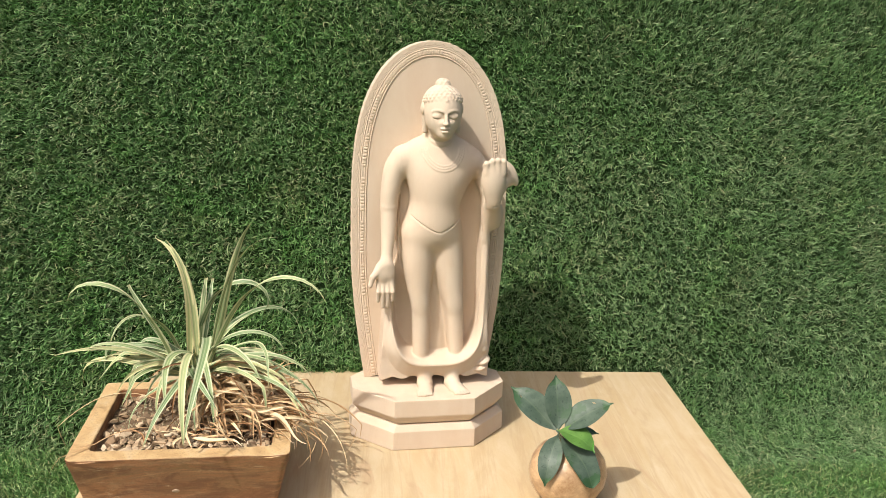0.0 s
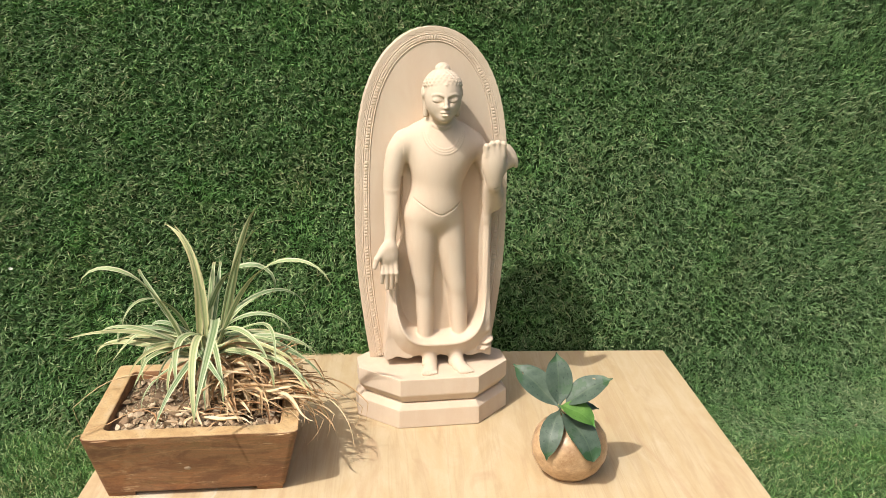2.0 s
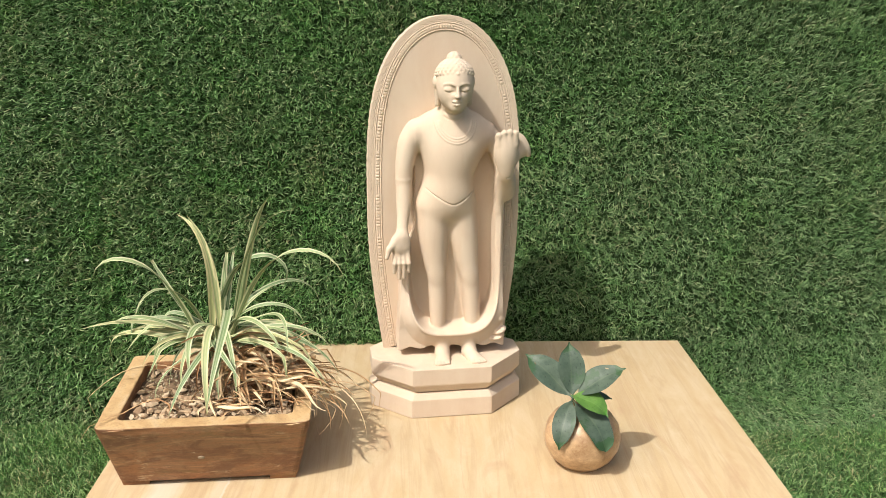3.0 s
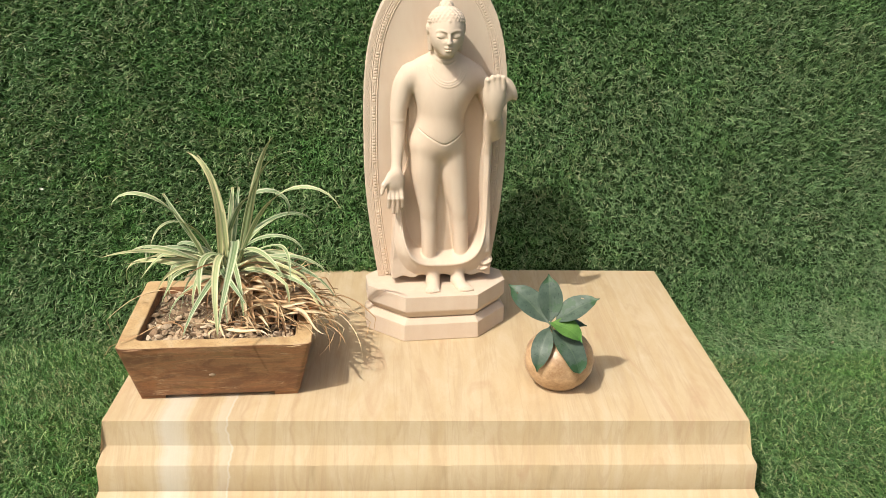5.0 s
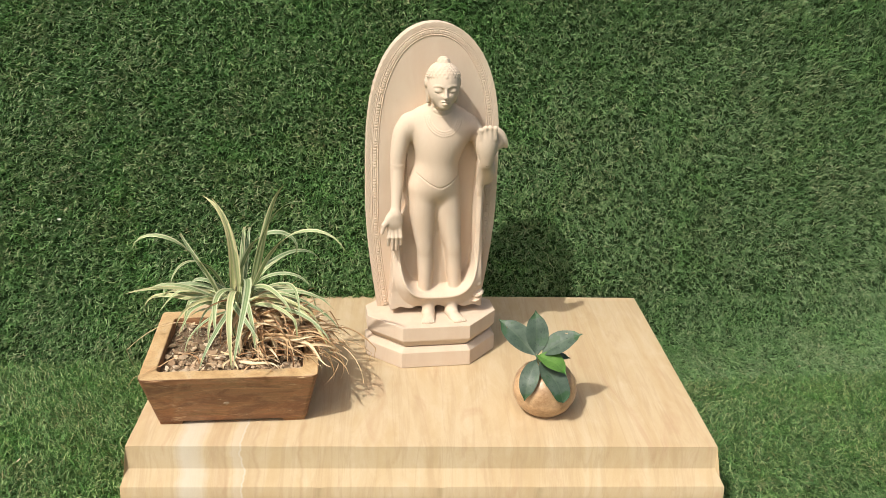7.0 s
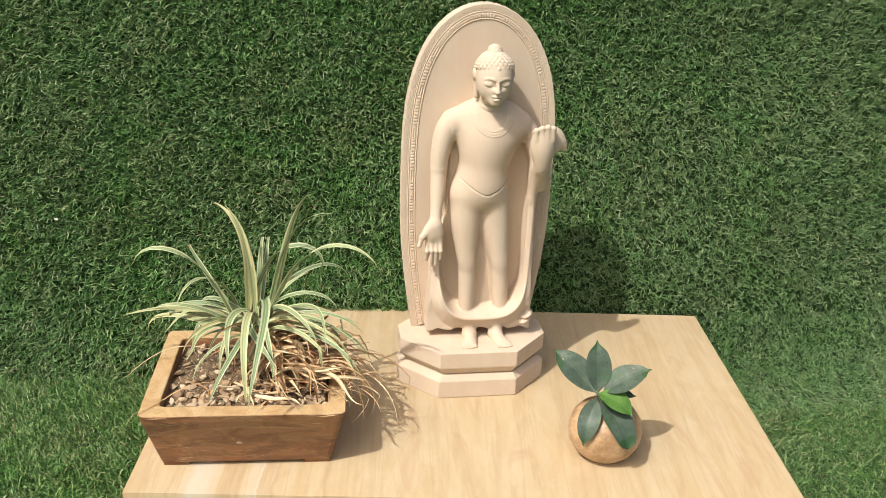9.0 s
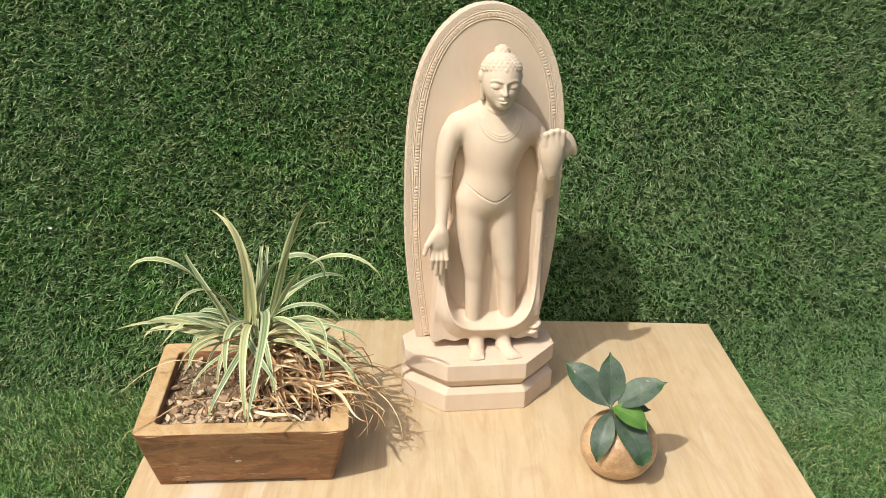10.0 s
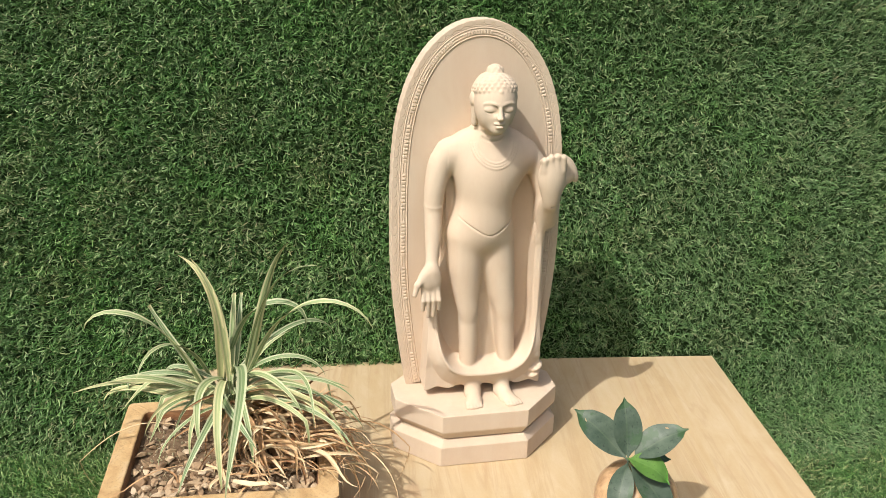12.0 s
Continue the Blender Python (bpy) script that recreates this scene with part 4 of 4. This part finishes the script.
def build_soil():
    rng = random.Random(11)
    n, m = 30, 26
    def height(x, y):
        return 0.104 + 0.008 * math.exp(-((x - 0.01) ** 2 + (y - 0.02) ** 2) / 0.006) + 0.006 * noise.noise((x * 30, y * 30, 1))
    verts = [(-0.144 + 0.288 * i / n, -0.120 + 0.240 * j / m, height(-0.144 + 0.288 * i / n, -0.120 + 0.240 * j / m)) for j in range(m + 1) for i in range(n + 1)]
    faces = [(j * (n + 1) + i, j * (n + 1) + i + 1, (j + 1) * (n + 1) + i + 1, (j + 1) * (n + 1) + i) for j in range(m) for i in range(n)]
    ob = new("soil", mesh_of("soil", verts, faces, SOIL, True))
    ob.matrix_world = PLANT_POSE
    tagged(ob, "dark dry soil strewn with grey-brown pebbles in the planter", "soil")
    shapes = []
    for s in range(9):
        bm = bmesh.new()
        r = random.Random(40 + s)
        q = Vector((r.uniform(0.9, 1.3), r.uniform(0.65, 1.0), r.uniform(0.40, 0.65)))
        for i in range(11):
            d = Vector((r.gauss(0, 1), r.gauss(0, 1), r.gauss(0, 1))).normalized()
            bm.verts.new(Vector(d[i] * q[i] for i in range(3)))
        hull = bmesh.ops.convex_hull(bm, input=bm.verts)
        bmesh.ops.delete(bm, geom=[v for v in hull["geom_interior"] if isinstance(v, bmesh.types.BMVert)], context="VERTS")
        shapes.append(from_bm("stone", bm, PEBBLE))
    for i in range(290):
        x, y = rng.uniform(-0.136, 0.136), rng.uniform(-0.112, 0.112)
        if rng.random() < 0.5:
            y = rng.uniform(-0.115, -0.01)
        st = part("stone", shapes[i % 9], ob)
        r = rng.choice((0.006, 0.007, 0.0085, 0.010, 0.0125))
        st.matrix_local = pose(x, y, height(x, y) + r * 0.35, rng.uniform(-40, 40), rng.uniform(-40, 40), rng.uniform(0, 360)) @ Matrix.Scale(r, 4)
    # fine grit and chips, too small to count
    verts, faces = [], []
    for i in range(900):
        x, y = rng.uniform(-0.139, 0.139), rng.uniform(-0.116, 0.116)
        r = rng.uniform(0.0015, 0.0042)
        m = pose(x, y, height(x, y) + r * 0.3, rng.uniform(0, 360), rng.uniform(0, 360), rng.uniform(0, 360))
        at = len(verts)
        for d in ((1, 0, 0), (-1, 0, 0), (0, 0.8, 0), (0, -0.8, 0), (0, 0, 0.6), (0, 0, -0.6)):
            verts.append(m @ (Vector(d) * r * rng.uniform(0.6, 1.3)))
        faces += [tuple(at + q for q in f) for f in ((0, 2, 4), (2, 1, 4), (1, 3, 4), (3, 0, 4), (2, 0, 5), (1, 2, 5), (3, 1, 5), (0, 3, 5))]
    tagged(part("grit", mesh_of("grit", verts, faces, GRIT), ob), "fine tan grit", kind="stuff")
    return ob


build_soil()


# ---- variegated plant ----
def leaf_mesh(name, base, az, el, length, droop, width, swing=0.0, power=1.4, fold=0.35, twist=0.0, material=None, steps=18, blunt=False, turn=0.0, wob=0.0, kink=0.0, foot=None, face=0.0):
    """A strap leaf that leaves its base at an azimuth and elevation (degrees) and droops along its length."""
    p, at = Vector(base), []
    if foot:
        rise = p - foot
        at += [(foot + rise * (i / 4), rise.normalized(), 0.0) for i in range(4)]
    d = length / steps
    for i in range(steps + 1):
        s = i / steps
        e = radians(el - droop * s ** power - (kink if s > 0.55 + 0.2 * math.sin(az) else 0) + wob * s * math.sin(7 * s + az))
        a = radians(az + swing * s + 1.6 * wob * s * math.sin(5 * s + el))
        way = Vector((math.cos(e) * math.cos(a), math.cos(e) * math.sin(a), math.sin(e)))
        at.append((p.copy(), way, s))
        p = p + way * d
        if abs(p.x) < 0.143 and abs(p.y) < 0.119:
            p.z = max(p.z, 0.114)
        elif abs(p.x) < 0.179 and abs(p.y) < 0.156:
            p.z = max(p.z, 0.127)
        else:
            p.z = max(p.z, 0.004)
    verts, faces, us = [], [], []
    for p, way, s in at:
        a = radians(az + swing * s)
        flat = Vector((-math.sin(a), math.cos(a), 0))
        up = flat.cross(way) * -1
        up_share = max(0.0, way.z) ** 1.5
        tw = radians(turn * up_share + face * math.cos(a) * (1 - up_share) + twist * s)
        side = flat * math.cos(tw) + up * math.sin(tw)
        nrm = up * math.cos(tw) - flat * math.sin(tw)
        w = width * 0.5 * min(1.0, 0.55 + 1.6 * s) * (max(0.03, (1 - s ** 3.2)) if not blunt else max(0.5, 1 - s ** 6))
        for j in range(5):
            u = j / 4
            verts.append(p + side * w * (2 * u - 1) + nrm * (abs(2 * u - 1) * w * fold))
            us.append((u, s))
    for i in range(len(at) - 1):
        for j in range(4):
            a = i * 5 + j
            faces.append((a, a + 1, a + 6, a + 5))
    me = mesh_of(name, verts, faces, material, True)
    uv = me.uv_layers.new(name="uv")
    for loop in me.loops:
        uv.data[loop.index].uv = us[loop.vertex_index]
    return me


def build_plant():
    rng = random.Random(21)
    ob = new("spider_plant")
    ob.matrix_world = PLANT_POSE
    crown, heap = Vector((0.006, 0.045, 0.108)), Vector((0.026, 0.030, 0.112))

    def leaf(az, el, length, droop, width, swing=0.0, power=1.4, at=(0.0, 0.0, 0.09), twist=0.0, blunt=False, wob=2.0, kink=0.0):
        # a leaf sheathed up to its neck; the upright ones turn their face to the open side
        turn = 0.8 * (((90 - az + 90) % 180) - 90) if el > 58 else 0.0
        neck = crown + Vector(at)
        foot = crown + Vector((at[0] * 0.5, at[1] * 0.5, 0.0))
        part("leaf", leaf_mesh("leaf", neck, az, el, length, droop, width, swing, power, 0.35, twist, LEAF, 18, blunt, turn, wob, kink, foot, 42), ob)

    def dry(at, az, el, length, droop, width, swing=0.0, power=1.0, twist=0.0):
        part("dry_leaf", leaf_mesh("dry_leaf", at, az, el, length, droop, width, swing, power, 0.8, twist, DRY_LEAF, 14, wob=rng.uniform(0, 30), kink=rng.choice((0, 0, 0, 60))), ob, "withered straw-brown leaf")

    # the tall and the arching leaves
    leaf(149, 95, 0.239, 89, 0.0165, 0, 2.58, (-0.013, 0.006, 0.100), wob=1)
    leaf(136, 87, 0.215, 40, 0.0140, 30, 2.19, (0.002, -0.002, 0.108), wob=1)
    leaf(78, 75, 0.144, 45, 0.0110, 13, 1.17, (0.005, -0.004, 0.110), blunt=True)
    leaf(72, 62, 0.138, 30, 0.0090, 15, 3.12, (0.009, 0.006, 0.110), blunt=True)
    leaf(-29, 76, 0.290, 41, 0.0145, -19, 3.53, (0.028, 0.006, 0.100), wob=1)
    leaf(-58, 69, 0.340, 64, 0.0065, 15, 2.34, (0.023, 0.007, 0.105))
    leaf(-149, 68, 0.303, 164, 0.0150, -43, 3.42, (-0.025, -0.003, 0.065), wob=1)
    leaf(159, 51, 0.170, 2, 0.0115, -17, 2.65, (-0.025, -0.007, 0.092), blunt=True, wob=1)
    leaf(-5, 73, 0.259, 234, 0.0135, -6, 2.78, (-0.008, 0.014, 0.106), wob=1)
    leaf(-24, 65, 0.327, 143, 0.0125, 4, 2.62, (0.020, -0.003, 0.092), wob=1)
    leaf(30, 38, 0.290, 140, 0.0095, 16, 1.74, (0.0, -0.004, 0.108))
    leaf(44, 45, 0.116, 28, 0.0085, -39, 2.33, (0.020, -0.002, 0.106))
    leaf(-17, 43, 0.180, 129, 0.0090, 13, 2.07, (0.009, -0.001, 0.105))
    leaf(-154, 70, 0.231, 130, 0.0095, 54, 1.72, (-0.023, 0.015, 0.090))
    # those that bend over to the front
    leaf(-66, 54, 0.340, 130, 0.0161, -51, 0.95, (0.004, 0.010, 0.105), wob=1)
    leaf(-125, 25, 0.165, 110, 0.0140, 56, 1.36, (-0.008, 0.004, 0.110))
    leaf(-98, 46, 0.244, 141, 0.0145, 22, 0.83, (-0.001, 0.002, 0.100))
    leaf(-89, 14, 0.165, 66, 0.0129, 52, 1.6, (-0.009, -0.005, 0.091))
    leaf(-96, 19, 0.215, 88, 0.0118, -37, 1.07, (0.0, -0.005, 0.086))
    leaf(-80, 50, 0.190, 150, 0.0108, 10, 0.9, (0.010, -0.004, 0.090))
    leaf(-105, 60, 0.180, 170, 0.0096, -14, 1.0, (-0.010, -0.008, 0.085))
    # the low ones, out over both ends of the trough
    leaf(-138, 37, 0.186, 87, 0.0113, -54, 3.19, (-0.021, -0.008, 0.084))
    leaf(-154, 36, 0.233, 50, 0.0102, -11, 1.26, (-0.016, 0.010, 0.078))
    leaf(185, 16, 0.234, 176, 0.0108, -38, 3.59, (-0.017, -0.015, 0.078))
    leaf(-153, 38, 0.113, 218, 0.0102, -57, 3.45, (-0.016, 0.004, 0.106))
    leaf(2, 8, 0.191, 42, 0.0113, 8, 1.05, (0.008, 0.003, 0.108))
    leaf(-55, 34, 0.178, 107, 0.0118, 15, 1.67, (0.016, 0.010, 0.106))
    leaf(-30, 27, 0.247, 119, 0.0091, -63, 3.21, (0.028, 0.0, 0.108))
    leaf(-31, 6, 0.244, 68, 0.0102, -11, 3.17, (0.007, 0.001, 0.084))
    for az, el, length, droop, swing in ((176, 38, 0.19, 74, 14), (196, 46, 0.20, 92, -16), (168, 32, 0.18, 62, 26), (190, 28, 0.19, 52, -20), (204, 38, 0.17, 90, 12), (214, 30, 0.16, 80, -10)):
        leaf(az, el, length, droop, 0.0096, swing, 1.2, (-0.012, rng.uniform(-0.010, 0.010), rng.uniform(0.065, 0.085)), rng.uniform(-70, 70), wob=14, kink=rng.choice((0, 25, 60)))
    for az, el, length, droop, swing in ((-8, 36, 0.20, 95, -10), (-22, 40, 0.24, 100, -8), (-36, 42, 0.23, 108, 10), (4, 34, 0.21, 85, -18), (-48, 44, 0.22, 118, 12), (14, 34, 0.20, 95, -24), (-14, 24, 0.24, 60, 8), (-28, 20, 0.25, 62, -6)):
        leaf(az, el, length, droop, 0.0091, swing, 1.2, (0.012, rng.uniform(-0.012, 0.008), rng.uniform(0.060, 0.090)), rng.uniform(-60, 50), wob=10, kink=rng.choice((0, 20, 45)))
    for i in range(9):
        az = rng.choice((rng.gauss(-15, 30), rng.gauss(-90, 25), rng.gauss(200, 25)))
        leaf(az, rng.uniform(20, 50), rng.uniform(0.13, 0.19), rng.uniform(85, 135), rng.uniform(0.0065, 0.0090), rng.uniform(-35, 35), rng.uniform(0.8, 1.5), (rng.uniform(-0.01, 0.012), rng.uniform(-0.012, 0.008), rng.uniform(0.055, 0.09)), rng.uniform(-70, 70), wob=10)
    # the withered skirt round the foot, the mass that spills to one side, the tangle past the rim
    for i in range(70):
        dry(heap + Vector((rng.uniform(-0.02, 0.03), rng.uniform(-0.02, 0.02), rng.uniform(0.01, 0.06))), rng.uniform(-140, 40), rng.uniform(10, 70), rng.uniform(0.08, 0.16), rng.uniform(80, 150), rng.uniform(0.0045, 0.0095), rng.uniform(-50, 50), 1.0, rng.uniform(-120, 120))
    for i in range(105):
        x = rng.uniform(-0.01, 0.095)
        dry(heap + Vector((x, rng.uniform(-0.065, 0.02), rng.uniform(0.015, 0.065) - 0.2 * max(0.0, x - 0.03))), rng.gauss(-20, 32), rng.uniform(8, 46), rng.uniform(0.08, 0.155), rng.uniform(35, 95), rng.uniform(0.0040, 0.0088), rng.uniform(-70, 70), 1.2, rng.uniform(-160, 160))
    for i in range(14):
        dry(Vector((rng.uniform(-0.12, 0.10), rng.uniform(-0.10, -0.02), 0.122)), rng.uniform(0, 360), rng.uniform(0, 20), rng.uniform(0.04, 0.10), rng.uniform(10, 50), rng.uniform(0.003, 0.007), rng.uniform(-60, 60), 1.0, rng.uniform(-90, 90))
    for i in range(46):
        dry(Vector((rng.uniform(0.03, 0.12), rng.uniform(-0.085, 0.0), rng.uniform(0.128, 0.158))), rng.gauss(-14, 28), rng.uniform(2, 24), rng.uniform(0.07, 0.145), rng.uniform(15, 70), rng.uniform(0.0035, 0.0080), rng.uniform(-60, 60), 1.3, rng.uniform(-160, 160))
    for i in range(30):
        dry(Vector((rng.uniform(0.12, 0.176), rng.uniform(-0.115, 0.03), rng.uniform(0.130, 0.150))), rng.gauss(-12, 36), rng.uniform(-10, 30), rng.choice((0.06, 0.09, 0.12, 0.19)), rng.uniform(50, 140), rng.uniform(0.0018, 0.0042), rng.uniform(-100, 100), 0.9, rng.uniform(-200, 200))
    # a few thin runners over the far rims
    dry(Vector((-0.06, 0.03, 0.140)), 172, 18, 0.26, 95, 0.0028, 25)
    dry(Vector((-0.06, -0.05, 0.126)), 205, 12, 0.19, 60, 0.0030, 30)
    dry(Vector((0.015, -0.105, 0.130)), -40, 12, 0.095, 26, 0.0120, 30)
    return tagged(ob, "variegated green-white spider plant with withered lower leaves, in planter", "plant")


build_plant()


# ---- ball vase with a leafy sprig ----
def build_vase():
    ob_pose = pose(0.382, 1.436, TOP + 0.0005)
    bm = bmesh.new()
    n, rings = 40, []
    prof = [(0.0, 0.0), (0.030, 0.0), (0.040, 0.003), (0.055, 0.017), (0.065, 0.036), (0.0675, 0.053), (0.063, 0.074), (0.052, 0.090), (0.036, 0.101), (0.020, 0.104), (0.015, 0.101), (0.013, 0.060), (0.0, 0.058)]
    for r, z in prof:
        if r == 0:
            rings.append([bm.verts.new((0, 0, z))])
            continue
        rings.append([bm.verts.new((r * math.cos(2 * math.pi * i / n) * (1 + 0.015 * math.sin(4 * math.pi * i / n)), r * math.sin(2 * math.pi * i / n), z)) for i in range(n)])
    for a, b in zip(rings, rings[1:]):
        for i in range(n):
            j = (i + 1) % n
            if len(a) == 1:
                bm.faces.new((a[0], b[j], b[i]))
            elif len(b) == 1:
                bm.faces.new((a[i], a[j], b[0]))
            else:
                bm.faces.new((a[i], a[j], b[j], b[i]))
    vase = new("ball_vase", from_bm("ball_vase", bm, BALL_STONE, True))
    vase.matrix_world = ob_pose
    tagged(vase, "round polished mottled brown stone bud vase on the plinth", "vase")

    sprig = new("leafy_sprig")
    sprig.matrix_world = ob_pose
    hub = Vector((-0.022, -0.008, 0.127))
    bm = bmesh.new()
    bmesh.ops.create_cone(bm, segments=8, radius1=0.0026, radius2=0.0022, depth=1, cap_ends=True)
    foot = Vector((0.004, 0.004, 0.062))
    m = Matrix.Translation((hub + foot) / 2) @ (hub - foot).to_track_quat("Z", "Y").to_matrix().to_4x4() @ Matrix.Diagonal((1, 1, (hub - foot).length, 1))
    bmesh.ops.transform(bm, matrix=m, verts=bm.verts)
    part("stem", from_bm("stem", bm, STEM, True), sprig)

    def sprig_leaf(az, el, length, width, droop=25, roll=0, mat=DARK_LEAF, label="", start=0.010, base=None, hole=None, blunt=False):
        steps, across = 16, 8
        p = Vector(base) if base else hub.copy()
        verts, faces, us = [], [], []
        total = start + length
        at = []
        for i in range(steps + 1):
            s = i / steps
            e, a = radians(el - droop * s), radians(az)
            way = Vector((math.cos(e) * math.cos(a), math.cos(e) * math.sin(a), math.sin(e)))
            at.append((p.copy(), way, s))
            p = p + way * total / steps
        for p, way, s in at:
            flat = Vector((-math.sin(radians(az)), math.cos(radians(az)), 0))
            up = way.cross(flat)
            r = radians(roll)
            side, nrm = flat * math.cos(r) + up * math.sin(r), up * math.cos(r) - flat * math.sin(r)
            q = max(0.0, (s * total - start) / length)
            w = 0.0011 + width * 0.5 * (max(0.0, math.sin(math.pi * min(1.0, q) ** 0.92)) ** 0.74) * (1 - 0.25 * q ** 4)
            if blunt and q > 0.55:
                w = max(w, width * 0.47 * math.sqrt(max(0.0, 1 - ((q - 0.55) / 0.45) ** 2.6)))
            elif q > 0.86:
                w = 0.0004 + (w * 0.75) * max(0.0, 1 - (q - 0.86) / 0.14) ** 1.1 + 0.0003
            for j in range(across + 1):
                u = j / across
                verts.append(p + side * w * (2 * u - 1) + nrm * (0.20 * w * abs(2 * u - 1) + 0.0012 * math.sin(9 * s + 4 * u)))
                us.append((u, s))
        k = across + 1
        if hole:
            # draw the corners of the missing cell together unevenly
            a = hole[0] * k + hole[1]
            corners = (a, a + 1, a + k + 1, a + k)
            mid = sum((verts[q] for q in corners), Vector()) / 4
            for q, share in zip(corners, (0.35, 0.75, 0.45, 0.85)):
                verts[q] = mid + (verts[q] - mid) * share
        for i in range(steps):
            for j in range(across):
                a = i * k + j
                if (i, j) != hole:
                    faces.append((a, a + 1, a + k + 1, a + k))
        me = mesh_of("leaf", verts, faces, mat, True)
        uv = me.uv_layers.new(name="uv")
        for loop in me.loops:
            uv.data[loop.index].uv = us[loop.vertex_index]
        part("leaf", me, sprig, label)

    sprig_leaf(141, 37, 0.104, 0.055, 15, -22, hole=(12, 4))
    sprig_leaf(94, 68, 0.088, 0.048, 12, 4)
    sprig_leaf(0, 43, 0.093, 0.051, 24, 24, start=0.013, hole=(11, 6))
    sprig_leaf(6, 10, 0.062, 0.032, 30, 10)
    sprig_leaf(-34, 8, 0.072, 0.046, 56, 12, BRIGHT_LEAF, "bright green young leaf", start=0.004, base=hub + Vector((-0.004, -0.005, 0.008)))
    sprig_leaf(-118, -20, 0.088, 0.037, 60, -10)
    sprig_leaf(-55, -6, 0.098, 0.052, 62, 8, base=hub + Vector((0.0, 0.0, -0.006)), blunt=True)
    tagged(sprig, "dark glossy green leafy sprig with one bright leaf, in bud vase", "plant sprig")


build_vase()


# ---- litter on the turf ----
PETAL = make_simple("white_petal", (0.62, 0.60, 0.52), (0.78, 0.77, 0.70), 120.0, 0.7)
CHAFF = make_simple("beige_chaff", (0.42, 0.34, 0.22), (0.60, 0.52, 0.37), 120.0, 0.8)


def build_litter(name, place, turn, length, width, material, label):
    """A small curled scrap, cupped across and bent along its length."""
    verts, faces, n, m = [], [], 8, 4
    for i in range(n + 1):
        for j in range(m + 1):
            s, u = i / n, 2 * j / m - 1
            w = width * (math.sin(math.pi * (0.08 + 0.84 * s)) ** 0.7) / 2
            verts.append((length * (s - 0.5), u * w, 0.25 * w * u * u + 0.35 * length * (s - 0.5) ** 2 / 0.5))
    for i in range(n):
        for j in range(m):
            a = i * (m + 1) + j
            faces.append((a, a + 1, a + m + 2, a + m + 1))
    ob = new(name, mesh_of(name, verts, faces, material, True))
    solid = ob.modifiers.new("thickness", "SOLIDIFY")
    solid.thickness = 0.0006
    ob.matrix_world = Matrix.Translation(place) @ pose(0, 0, 0, *turn)
    return tagged(ob, label, "litter")


build_litter("petal", (-0.800, wall_y(-0.800, 0.365) - 0.017, 0.365), (70, 20, 15), 0.009, 0.006, PETAL, "small white petal caught in the wall turf")
build_litter("dry_scrap", (1.150, 1.880, 0.022), (20, 35, 70), 0.020, 0.006, CHAFF, "curled beige dry scrap lying on the turf")
build_litter("dry_scrap", (-0.735, 1.455, 0.022), (15, -30, 40), 0.013, 0.003, CHAFF, "thin pale dry scrap lying on the turf")
